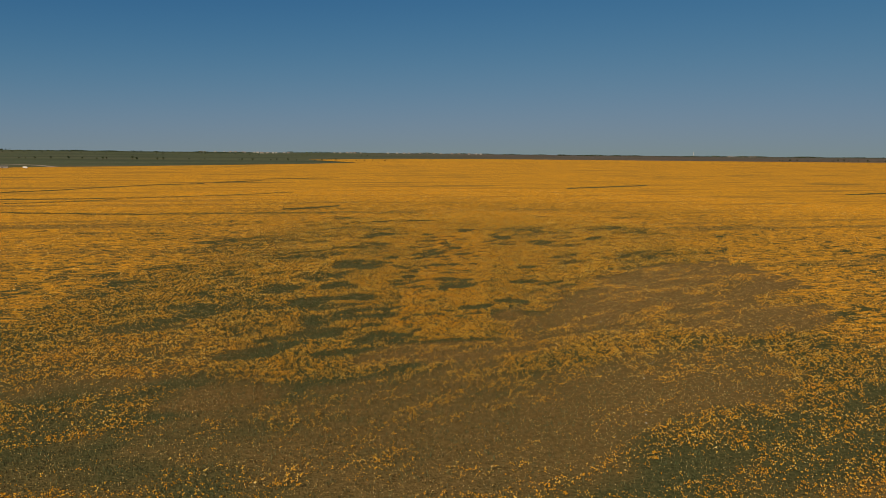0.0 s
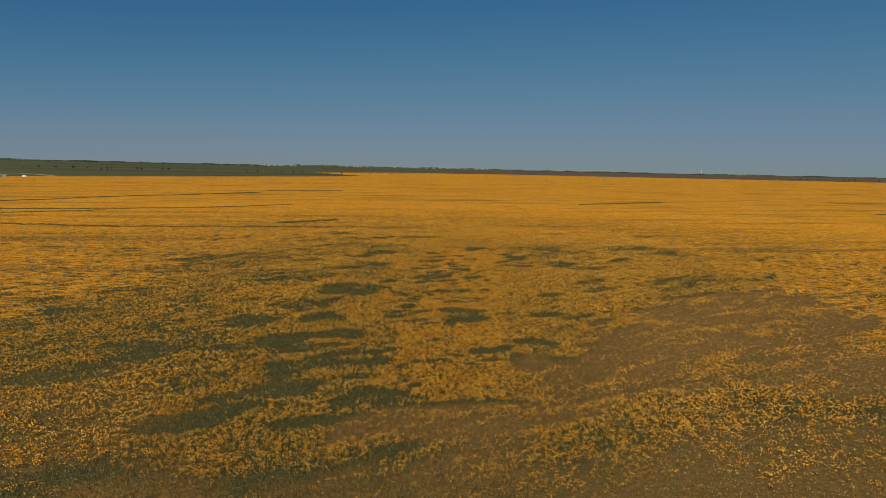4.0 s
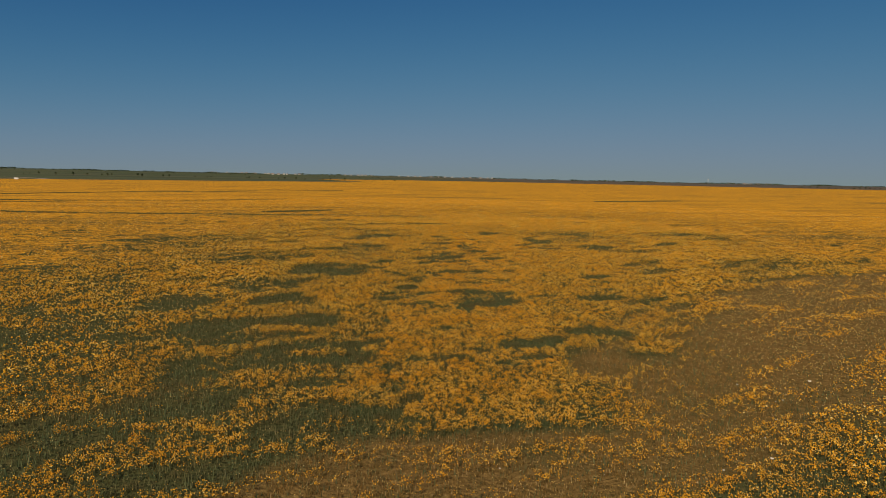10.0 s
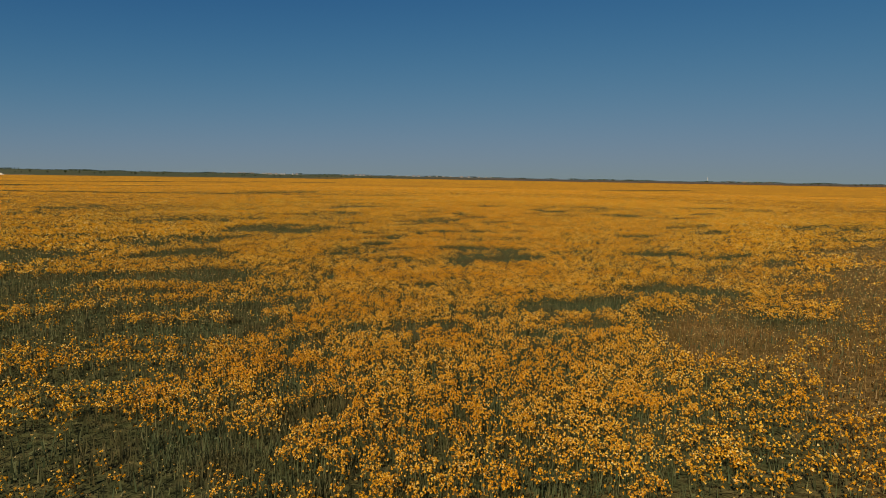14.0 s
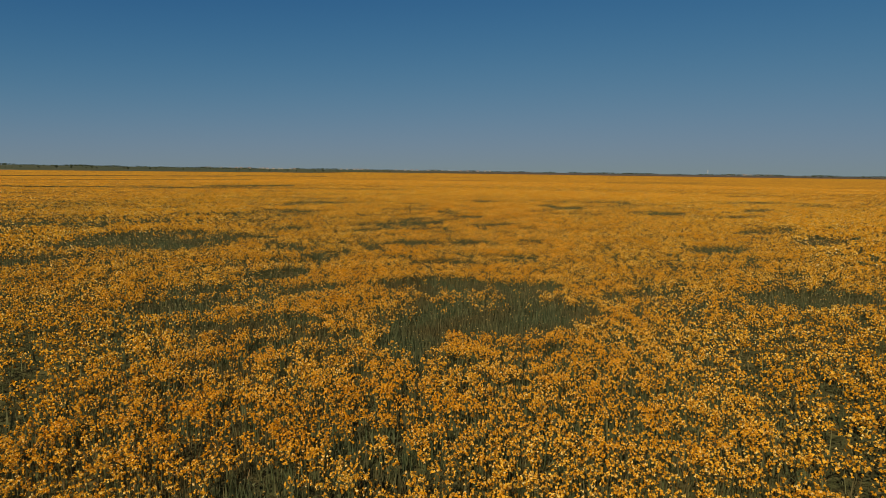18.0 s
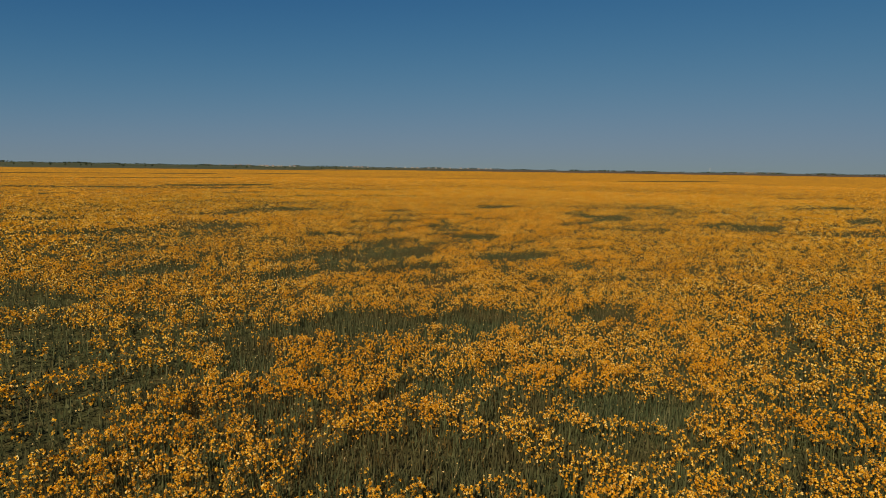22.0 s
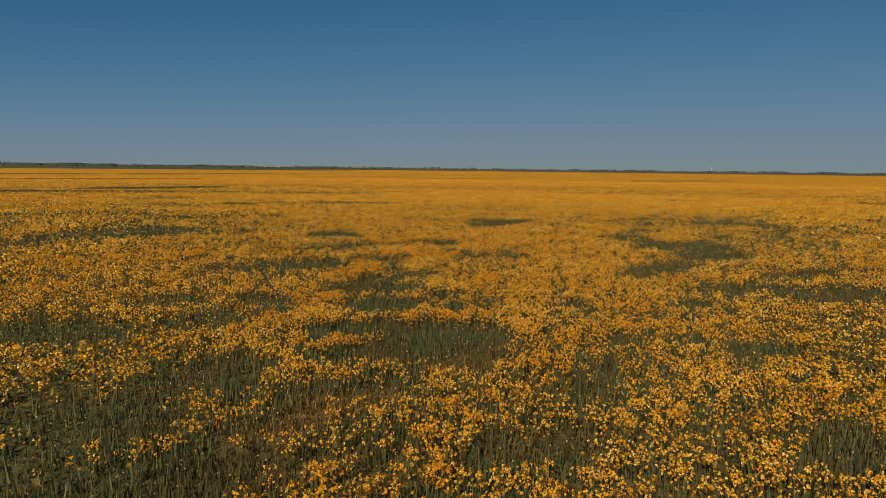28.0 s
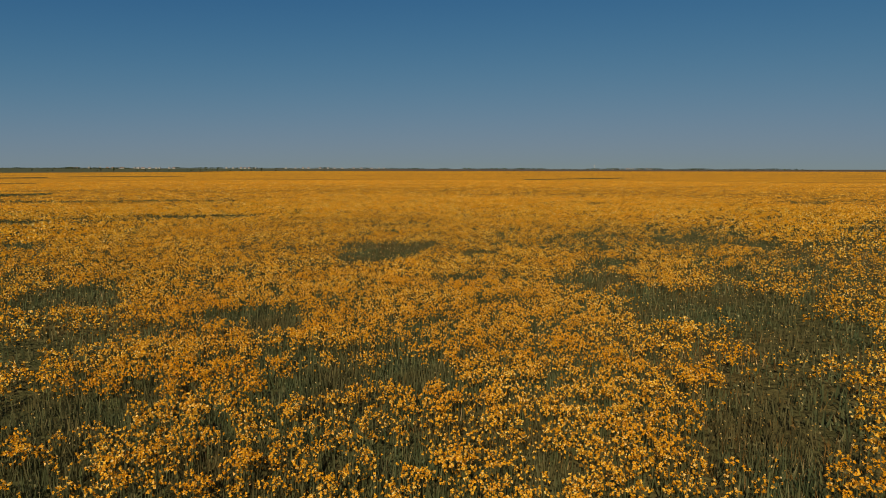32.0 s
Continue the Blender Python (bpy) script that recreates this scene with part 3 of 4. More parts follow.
thin_places("brown", [
    (39.3, 89.4, 7.56, 3.25, 31, 0.5),
    (26.6, 77.4, 3.23, 1.85, 54, 0.9),
    (74.3, 104.4, 12.94, 2.55, 35, 0.8),
    (15.9, 67.1, 5.87, 0.68, 177, 0.85),
    (35.1, 79.6, 16.53, 2.61, 46, 0.78),
    (40.5, 83.6, 9.71, 3.10, 27, 0.7),
    (27.9, 80.0, 5.31, 0.96, 45, 0.65),
    (28.3, 121.3, 0.99, 0.77, 53, 0.72),
    (29.3, 122.1, 0.63, 0.53, 167, 0.6),
    (31.9, 123.1, 1.34, 0.70, 69, 0.45),
    (31.7, 133.4, 1.26, 0.50, 9, 0.85),
    (30.4, 132.3, 0.76, 0.35, 20, 0.85),
    (34.2, 135.0, 0.93, 0.71, 177, 0.65),
    (30.3, 130.8, 0.45, 0.33, 149, 0.7),
])
thin_places("brown", [
    (40.2, 137.3, 1.03, 0.37, 173, 0.8),
])
thin_places("full", [
    (-17.2, 53.3, 6.99, 1.58, 38, 0.72),
    (-25.9, 66.0, 4.10, 3.40, 10, 0.64),
    (5.6, 59.7, 5.16, 1.72, 14, 0.56),
    (-6.7, 48.5, 4.90, 1.68, 180, 0.5),
    (-7.4, 40.2, 3.06, 1.30, 175, 0.6),
    (-0.8, 48.9, 3.97, 1.29, 14, 0.5),
    (29.9, 40.7, 7.07, 2.47, 23, 0.95),
    (36.5, 41.9, 3.25, 2.79, 148, 0.64),
    (40.1, 38.4, 10.09, 2.87, 30, 0.64),
    (31.2, 32.9, 7.60, 1.81, 180, 0.8),
    (56.6, 52.3, 6.61, 2.16, 26, 0.56),
    (5.4, 41.4, 2.37, 1.49, 1, 0.5),
    (-13.9, 56.5, 2.28, 2.05, 98, 0.9),
    (-9.3, 62.6, 3.03, 1.42, 25, 0.7),
])
thin_places("full", [
    (-15.7, 69.3, 6.44, 1.40, 16, 0.48),
    (6.4, 59.9, 4.44, 0.97, 32, 0.9),
    (-5.9, 83.0, 9.79, 4.79, 88, 0.8),
    (-15.9, 101.9, 11.18, 7.86, 132, 0.5),
    (45.5, 71.3, 3.80, 2.25, 34, 0.4),
    (68.7, 90.0, 9.22, 2.79, 36, 0.31),
    (70.7, 80.3, 5.49, 2.68, 27, 0.37),
    (91.8, 98.4, 8.06, 3.85, 23, 0.31),
    (24.4, 55.8, 9.32, 1.68, 26, 0.4),
    (32.1, 65.0, 4.63, 1.48, 30, 0.65),
    (26.5, 61.3, 2.81, 1.15, 178, 0.5),
    (32.3, 80.3, 2.18, 1.00, 25, 0.8),
    (1.3, 69.0, 1.82, 1.08, 42, 0.8),
    (-5.4, 78.9, 5.16, 3.84, 124, 0.9),
])
thin_places("full", [
    (-2.2, 66.5, 1.30, 0.60, 160, 0.5),
    (31.6, 80.1, 1.95, 1.42, 119, 0.7),
    (20.6, 72.5, 3.04, 2.24, 32, 0.9),
    (16.6, 70.2, 1.54, 1.11, 33, 0.7),
    (11.7, 72.3, 0.82, 0.50, 30, 0.6),
    (13.5, 71.0, 1.04, 0.74, 44, 0.7),
    (6.5, 77.8, 2.47, 1.11, 12, 0.7),
    (5.3, 70.9, 0.87, 0.41, 123, 0.5),
    (15.2, 74.1, 1.68, 0.64, 10, 0.7),
    (8.5, 68.1, 0.63, 0.25, 0, 0.5),
    (18.8, 78.8, 1.05, 0.63, 11, 0.8),
    (21.7, 76.5, 1.62, 0.56, 4, 0.8),
    (26.5, 81.0, 0.73, 0.29, 46, 0.6),
    (20.3, 97.9, 1.09, 0.93, 76, 0.8),
])
thin_places("full", [
    (21.7, 97.6, 0.60, 0.36, 168, 0.5),
    (24.9, 97.6, 0.88, 0.53, 23, 0.5),
    (23.1, 93.6, 0.85, 0.54, 13, 0.9),
    (24.9, 94.0, 0.64, 0.27, 8, 0.7),
    (28.5, 94.8, 3.21, 1.31, 31, 0.8),
    (20.5, 120.0, 3.43, 1.03, 39, 0.8),
    (20.7, 116.2, 1.47, 0.96, 43, 0.7),
    (26.2, 111.8, 1.55, 0.87, 171, 0.6),
    (22.1, 107.7, 1.17, 0.63, 13, 0.8),
    (30.0, 127.3, 1.27, 0.69, 50, 0.9),
    (25.0, 121.8, 1.30, 0.70, 30, 0.9),
    (30.5, 136.4, 1.53, 0.49, 10, 0.7),
    (27.7, 136.0, 0.91, 0.50, 7, 0.7),
    (29.0, 131.6, 1.10, 0.31, 16, 0.9),
])
thin_places("full", [
    (32.3, 132.1, 0.97, 0.58, 7, 0.8),
    (38.0, 132.6, 1.50, 0.75, 180, 0.8),
    (37.5, 136.2, 1.37, 0.72, 26, 0.8),
    (25.6, 136.0, 0.57, 0.43, 131, 0.7),
    (39.9, 141.2, 2.15, 0.68, 7, 0.9),
    (31.3, 138.7, 0.66, 0.35, 173, 0.8),
    (45.6, 144.2, 1.52, 0.25, 33, 0.9),
    (42.9, 145.5, 0.46, 0.29, 176, 0.6),
    (41.7, 144.2, 0.50, 0.35, 12, 0.7),
    (42.1, 143.6, 0.35, 0.25, 166, 0.6),
    (43.4, 143.2, 0.36, 0.25, 11, 0.6),
    (47.1, 146.3, 0.52, 0.25, 33, 0.6),
    (38.2, 146.5, 1.53, 0.67, 180, 0.85),
])


for wanted in ("green", "brown", "full"):
    for kind, places in PLACES:
        if kind == wanted:
            near_map.lay(kind, places)
            far_map.lay(kind, places)


def cover_at(x, y):
    c, d = near_map.at(x, y)
    fc, fd = far_map.at(x, y)
    inside = (x > -99) & (x < 209) & (y > 16) & (y < 324)
    return np.where(inside, c, fc), np.where(inside, d, fd)


def from_line(x, y, ax, ay, bx, by):
    """Distance from the stretch a to b."""
    ux, uy = bx - ax, by - ay
    t = np.clip(((x - ax) * ux + (y - ay) * uy) / (ux * ux + uy * uy), 0, 1)
    return np.hypot(x - ax - t * ux, y - ay - t * uy)


# ---------------------------------------------------------------- ground and field sheet
def mesh_object(name, verts, faces, mat, sizes=None):
    """An object from arrays: verts (n, 3), faces (m, k) of one size k."""
    me = bpy.data.meshes.new(name)
    k = faces.shape[1]
    me.vertices.add(len(verts))
    me.vertices.foreach_set("co", np.ascontiguousarray(verts, dtype=np.float32).ravel())
    me.loops.add(faces.size)
    me.loops.foreach_set("vertex_index", np.ascontiguousarray(faces, dtype=np.int32).ravel())
    me.polygons.add(len(faces))
    me.polygons.foreach_set("loop_start", np.arange(0, faces.size, k, dtype=np.int32))
    me.update(calc_edges=True)
    me.materials.append(mat)
    return new(name, me)


def grow(lo, hi, cell, first, last, rate):
    """Knots that are cell apart from lo to hi and ever wider out to first and last."""
    mid = list(np.arange(lo, hi + cell / 2, cell))
    for end, way in ((last, 1), (first, -1)):
        p, s = (mid[-1] if way > 0 else mid[0]), cell
        while (end - p) * way > 0:
            s *= rate
            p += way * s
            mid = mid + [p] if way > 0 else [p] + mid
    return np.array(mid)


def grid_faces(nx, ny):
    i, j = np.meshgrid(np.arange(nx - 1), np.arange(ny - 1))
    a = (j * nx + i).ravel()
    return np.stack([a, a + 1, a + nx + 1, a + nx], 1)


def far_rise(x, y):
    """A low swell of the country towards the horizon."""
    d = np.hypot(x, y)
    return 10.0 * step(2500, 4600, d) + 4.0 * step(2200, 4800, d) * (lattice(x, y, 900, 51) - 0.5)


gx, gy = grow(-300, 300, 60, -4700, 4700, 1.06), grow(-60, 400, 60, -4700, 4700, 1.06)
GX, GY = np.meshgrid(gx, gy)
ground = mesh_object("ground", np.stack([GX.ravel(), GY.ravel(), far_rise(GX, GY).ravel() - 0.06], 1), grid_faces(len(gx), len(gy)), LAND)
tagged(ground, "flat green and brown farmland reaching to the horizon", "ground", kind="structure")

# the rape field: its left edge slants away, a green wedge cuts in, the far edge is near level
EDGE = [(-60, -498), (702, -492), (828, -395), (1070, -232), (1218, -172), (1245, -170), (1620, -346), (2010, -150), (2130, 90)]


def left_edge(depth):
    return np.interp(depth, [p[0] for p in EDGE], [p[1] for p in EDGE])


su, sv = grow(-112, 120, 1.3, -505, 1950, 1.05), grow(27, 300, 1.3, -60, 2130, 1.04)
SU, SV = np.meshgrid(su, sv)
SU = np.maximum(SU, left_edge(SV))
SX, SY = plan(SU, SV)
cov, dry = cover_at(SX, SY)
line_d = from_line(SX, SY, 2, 36, 46, 166)
closed = step(22, 60, line_d)
distant = step(150, 330, np.hypot(SX, SY))
cov = cov * (1 - distant) + 0.93 * distant           # far off only the heads show
lump = 0.7 + 0.7 * (1 - distant) * (rough_noise(SX, SY, 3.2, 31) - 0.5)
SZ = 0.02 + closed * 0.44 * cov * lump + 0.03 * (1 - distant) * rough_noise(SX, SY, 1.3, 41)
field = mesh_object("field", np.stack([SX.ravel(), SY.ravel(), SZ.ravel()], 1), grid_faces(len(su), len(sv)), FIELD)
for key, value in (("crop", 1.25 * closed * step(0.05, 0.65, cov) - 0.75 + 0.32 * step(60, 200, line_d)), ("dry", dry)):
    field.data.attributes.new(key, "FLOAT", "POINT").data.foreach_set("value", value.astype(np.float32).ravel())
tagged(field, "rapeseed field in yellow bloom with thin green and brown places", "field", kind="structure")


# ---------------------------------------------------------------- the crop
def scatter(per_square, inside, x0, y0, x1, y1):
    """Random places, so many to the square metre, where inside(x, y) holds."""
    n = rng.poisson(per_square * (x1 - x0) * (y1 - y0))
    x, y = rng.uniform(x0, x1, n), rng.uniform(y0, y1, n)
    k = inside(x, y)
    return x[k], y[k]


def zone(x, y):
    a = from_line(x, y, 16, 74, 41, 155)
    b = from_line(x, y, 10, 62, 48, 172)
    c = from_line(x, y, 0, 33, 50, 178)
    side, depth = side_depth(x, y)
    ahead = (depth > 28) & (side > left_edge(depth) + 1) & (abs(side) < 18 + 0.85 * depth)
    stray = rng.normal(size=np.shape(x))           # the zones melt into one another
    return np.where(a + 0.5 * stray < 6.2, 0, np.where(b + 2.5 * stray < 20, 1, np.where(c + 9 * stray < 50, 2, np.where(c < 190, 3, 4)))) + 10 * ~ahead


def shreds(x, y, z, count, spread, size, flat=1.0, lift=0.35):
    """Loose triangles about each place, like petals: count to a place."""
    n = len(x) * count
    c = np.stack([np.repeat(v, count) for v in (x, y, z)], 1)
    off = rng.normal(size=(n, 3))
    off /= np.linalg.norm(off, axis=1)[:, None]
    sp = np.repeat(np.broadcast_to(spread, len(x)), count)[:, None]
    c = c + off * sp * np.array([1, 1, flat]) * rng.uniform(0.35, 1.0, (n, 1))
    nrm = off + rng.normal(scale=0.6, size=(n, 3)) + (0, 0, lift)
    nrm /= np.linalg.norm(nrm, axis=1)[:, None]
    u = np.cross(nrm, rng.normal(size=(n, 3)))
    u /= np.linalg.norm(u, axis=1)[:, None]
    v = np.cross(nrm, u)
    s = np.repeat(np.broadcast_to(size, len(x)), count)[:, None] * rng.uniform(0.7, 1.3, (n, 1))
    tri = np.stack([c + u * s, c - 0.5 * u * s + 0.87 * v * s, c - 0.5 * u * s - 0.87 * v * s], 1)
    return tri.reshape(-1, 3)


def blades(x, y, z0, z1, width, lean=0.08):
    """Upright narrow triangles."""
    n = len(x)
    a = rng.uniform(0, 2 * np.pi, n)
    w = np.stack([np.cos(a), np.sin(a), 0 * a], 1) * (np.broadcast_to(width, n) / 2)[:, None]
    foot = np.stack([x, y, np.broadcast_to(z0, n)], 1)
    tip = np.stack([x + rng.normal(scale=lean, size=n), y + rng.normal(scale=lean, size=n), z1], 1)
    return np.stack([foot - w, foot + w, tip], 1).reshape(-1, 3)


def triangles(name, soup, mat, label, category):
    v = np.concatenate(soup)
    ob = mesh_object(name, v, np.arange(len(v)).reshape(-1, 3), mat)
    return tagged(ob, label, category, kind="stuff")


petals, pods, stems, leaves, straw = [], [], [], [], []
BOX = ((5, 65, 55, 172), (-23, 16, 78, 206), (-72, 20, 142, 300), (-205, 16, 300, 430))
# plants to the square metre, heads to a plant, how far they stand apart, shreds to a head, their spread and size
LEVELS = ((19.0, 11, 0.085, 5, 0.021, 0.0178), (14.0, 9, 0.090, 2, 0.023, 0.0265), (12.0, 5, 0.090, 1, 0.02, 0.056), (1.8, 2, 0.20, 1, 0.05, 0.095))
for level, (per, heads, apart, count, spread, size) in enumerate(LEVELS):
    x, y = scatter(per, lambda x, y: zone(x, y) == level, *BOX[level])
    c, d = cover_at(x, y)
    along, across = x * 0.90 + y * 0.44, y * 0.90 - x * 0.44
    tuft = step(0.1, 0.9, 0.5 * lattice(along * 0.5, across, 0.5, 61) + 0.3 * lattice(along * 0.5, across, 1.3, 63) + 0.2 * lattice(x, y, 0.3, 62))
    keep = 0.74 * rng.uniform(0, 1, len(x)) + 0.26 * tuft < 0.05 + 0.95 * step(0.18, 0.90, c)
    x, y, c, tuft = x[keep], y[keep], c[keep], tuft[keep]
    tall = (0.36 + 0.15 * np.sqrt(c) - 0.09 * tuft + rng.normal(scale=0.05, size=len(x))).clip(0.16, 0.7)
    # shreds added as fill below the heads, coloured like petals in shade
    if level < 2:
        pods.append(shreds(x, y, tall * rng.uniform(0.55, 0.80, len(x)), (4, 2)[level], 0.09, (0.026, 0.040)[level], 0.7, 0.5))
    n = len(x) * heads
    keep = rng.uniform(0, 1, n) < np.repeat(0.25 + 0.75 * c, heads)
    x, y, z = (np.repeat(v, heads)[keep] for v in (x, y, tall))
    foot_x, foot_y = x, y
    off = rng.normal(scale=apart * 0.95, size=(2, len(x)))
    x, y = x + off[0], y + off[1]
    z = z - np.abs(rng.normal(scale=0.05, size=len(x))) + 0.04 - 0.35 * np.hypot(*off) ** 2 / apart
    petals.append(shreds(x, y, z, count, spread * rng.uniform(0.7, 1.25, len(x)), size, 1.5))
    if level < 2:
        every = slice(None, None, 2 if level == 0 else 8)
        stems.append(blades((0.6 * foot_x + 0.4 * x)[every], (0.6 * foot_y + 0.4 * y)[every], 0.0, z[every], 0.013 if level == 0 else 0.022, 0.03))

# leaves and weeds close the ground below the flowers
for level, per in enumerate((125, 30, 6.0)):
    x, y = scatter(per, lambda x, y: zone(x, y) == level, *BOX[level])
    c, d = cover_at(x, y)
    keep = rng.uniform(0, 1, len(x)) < (1 - 0.55 * c) * (0.5 + 0.5 * lattice(x, y, 0.9, 71))
    x, y, c, d = x[keep], y[keep], c[keep], d[keep]
    is_dry = rng.uniform(0, 1, len(x)) < d * 0.95
    big = (1.0, 1.6, 2.4)[level]
    for flag, heap, tall, wide in ((~is_dry, leaves, 0.36, 0.030), (is_dry, straw, 0.27, 0.022)):
        n = int(flag.sum())
        for _ in range((3, 2, 2)[level] + 2 * (heap is straw and level < 2)):
            px, py = x[flag] + rng.normal(scale=0.07 * big, size=n), y[flag] + rng.normal(scale=0.07 * big, size=n)
            heap.append(blades(px, py, 0.0, tall * rng.uniform(0.4, 1.15, n), wide * big, 0.05))
        heap.append(shreds(x[flag], y[flag], tall * rng.uniform(0.1, 0.6, n), 1, 0.08 * big, 0.028 * big, 0.6, 0.6))

# small late plants with pale heads where the sowing failed
pale = []
for level, (per, size) in enumerate(((30, 0.013), (24, 0.017), (13, 0.034))):
    x, y = scatter(per, lambda x, y: zone(x, y) == level, *BOX[level])
    c, d = cover_at(x, y)
    keep = rng.uniform(0, 1, len(x)) < (1 - c) * (0.45 + 0.55 * d)
    x, y = x[keep], y[keep]
    z = rng.uniform(0.14, 0.36, len(x))
    pale.append(shreds(x, y, z, 3, 0.9 * size, size, 1.2))
    stems.append(blades(x, y, 0.0, z, 0.8 * size, 0.03))

triangles("pale_heads", pale, PALE, "small pale seed heads of stunted plants on thin ground", "weeds")
triangles("rapeseed_flowers", petals, PETAL, "dense yellow rapeseed flower heads in full bloom", "flowers")
triangles("rapeseed_fill", pods, HEAD_FILL, "yellow-brown fill standing for dim lower petals below the rapeseed flowers", "pods")
triangles("rapeseed_stems", stems, STEM, "thin grey-green upright rapeseed stems", "stems")
triangles("undergrowth", leaves, LEAF, "dark green leaves and weeds among the rapeseed", "weeds")
triangles("dry_grass", straw, DRY, "short reddish-brown dry grass on thin ground", "grass")


# ---------------------------------------------------------------- things
def part(name, verts, faces, mat, parent, label=""):
    """One mesh under a thing or under a part."""
    me = bpy.data.meshes.new(name)
    me.from_pydata([tuple(v) for v in verts], [], [tuple(f) for f in faces])
    me.materials.append(mat)
    ob = new(name, me)
    ob.parent = parent
    return tagged(ob, label)


def thing(name, m, label, category, group=""):
    ob = new(name)
    ob.empty_display_size = 0.2
    ob.matrix_basis = m
    return tagged(ob, label, category, group)


def tube(path, radii, sides=6):
    """A tapering tube along a line of points."""
    verts, faces = [], []
    for k, (p, r) in enumerate(zip(path, radii)):
        for i in range(sides):
            a = 2 * math.pi * i / sides
            verts.append((p[0] + r * math.cos(a), p[1] + r * math.sin(a), p[2]))
        if k:
            o = (k - 1) * sides
            faces += [(o + i, o + (i + 1) % sides, o + sides + (i + 1) % sides, o + sides + i) for i in range(sides)]
    faces.append(tuple(range((len(path) - 1) * sides, len(path) * sides)))
    return verts, faces


def join(*shapes):
    verts, faces = [], []
    for v, f in shapes:
        faces += [tuple(i + len(verts) for i in q) for q in f]
        verts += [tuple(p) for p in v]
    return verts, faces


def block(x0, y0, z0, x1, y1, z1, bevel=0.0):
    """A box; bevel draws the upper rim in."""
    e = bevel
    v = [(x0, y0, z0), (x1, y0, z0), (x1, y1, z0), (x0, y1, z0), (x0, y0, z1 - e), (x1, y0, z1 - e), (x1, y1, z1 - e), (x0, y1, z1 - e),
         (x0 + e, y0 + e, z1), (x1 - e, y0 + e, z1), (x1 - e, y1 - e, z1), (x0 + e, y1 - e, z1)]
    f = [(3, 2, 1, 0)]
    for o in (0, 4):
        f += [(o + i, o + (i + 1) % 4, o + 4 + (i + 1) % 4, o + 4 + i) for i in range(4)]
    return v, f + [(8, 9, 10, 11)]


def soup_part(name, tris, mat, parent, label=""):
    return part(name, tris.tolist(), np.arange(len(tris)).reshape(-1, 3).tolist(), mat, parent, label)


def tree(height, spread, seed, label, group):
    """A small field tree: tapered trunk, limbs, and a ragged crown of leaf clumps."""
    r = random.Random(seed)
    t = thing("tree", Matrix(), label, "tree", group)
    shapes = [tube([(0, 0, 0), (0.03 * height, 0, height * 0.3), (0.0, 0.02 * height, height * 0.75)], (0.045 * height, 0.03 * height, 0.008 * height))]
    places = []
    for k in range(7):
        a, z = 2.4 * k, height * (0.35 + 0.07 * k)
        tip = (spread * 0.75 * math.cos(a) * r.uniform(0.6, 1.0), spread * 0.75 * math.sin(a) * r.uniform(0.6, 1.0), z + height * r.uniform(0.1, 0.22))
        shapes.append(tube([(0, 0, z), tip], (0.016 * height, 0.004 * height), 5))
        places.append(tip)
    part("trunk", *join(*shapes), BARK, t)
    places = np.array(places + [(0, 0, height * 0.85), (0, 0, height * 0.6)])
    soup_part("crown", shreds(*places.T, 26, spread * 0.42, spread * 0.13, 0.85, 0.2), FOLIAGE, t)
    return t


def sow_trees(models, places):
    """Copies of the model trees at (side, depth, size)."""
    for k, (s, d, size) in enumerate(places):
        x, y = plan(s, d)
        z = float(far_rise(np.array(x), np.array(y)))
        m = models[k % len(models)]
        m.scale = (size, size, size * (0.85 + 0.1 * (k % 4)))
        copy_thing(m, pose(x, y, z - 0.05, 0, 0, 67 * k))
        m.scale = (1, 1, 1)


models = [tree(6.2, 2.7, k, "small dark green tree standing in the green field", "trees in the far fields") for k in range(4)]
r = random.Random(3)
row_near = [(-1035 + 21 * k + r.uniform(-8, 8), 1350 + k + r.uniform(-12, 12), r.uniform(0.5, 1.0)) for k in range(44) if r.random() < 0.8]
row_mid = [(-1995 + 45 * k + r.uniform(-18, 18), 2850 + r.uniform(-60, 60), r.uniform(0.7, 1.3)) for k in range(40) if r.random() < 0.75]
row_right = [(1140 + 16 * k + r.uniform(-8, 8), 2200 + 3.0 * k + r.uniform(-12, 12), r.uniform(0.5, 1.5)) for k in range(46) if r.random() < 0.8]
row_edge = [(135 + 68 * k + r.uniform(-30, 30), 2160 + r.uniform(0, 40), r.uniform(0.3, 0.7)) for k in range(14) if r.random() < 0.7]
sow_trees(models, row_near + row_mid + row_right + row_edge)
for k, m in enumerate(models):
    x, y = plan(-840 + 70 * k, 1310)
    m.matrix_basis = pose(x, y, -0.05)


def woods(name, side0, side1, depth, height, label, seed):
    """A far belt of trees, too far to count."""
    g = np.random.default_rng(seed)
    n = int((side1 - side0) / 2.2)
    s = g.uniform(side0, side1, n)
    x, y = plan(s, depth + g.uniform(-60, 60, n) + 0.06 * s)
    h = height * (0.35 + 0.85 * lattice(s, s * 0, 60, seed)) * g.uniform(0.75, 1.15, n)
    base = far_rise(x, y)
    soup = [shreds(x, y, base + h * f, 7, h * 0.34, h * 0.20, 0.9, 0.2) for f in (0.3, 0.62)] + [blades(x, y, base - 0.5, base + h * 0.8, h * 0.08, 0.3)]
    return triangles(name, soup, FOLIAGE, label, "woods")


woods("far_woods", -3000, -1050, 3700, 9.0, "dark far belt of trees along the skyline", 5)
woods("far_woods", -1050, 700, 4350, 8.0, "thin dark line of far trees below the sky", 6)
woods("far_woods", 700, 3000, 3900, 9.0, "dark belt of far trees below the sky", 8)


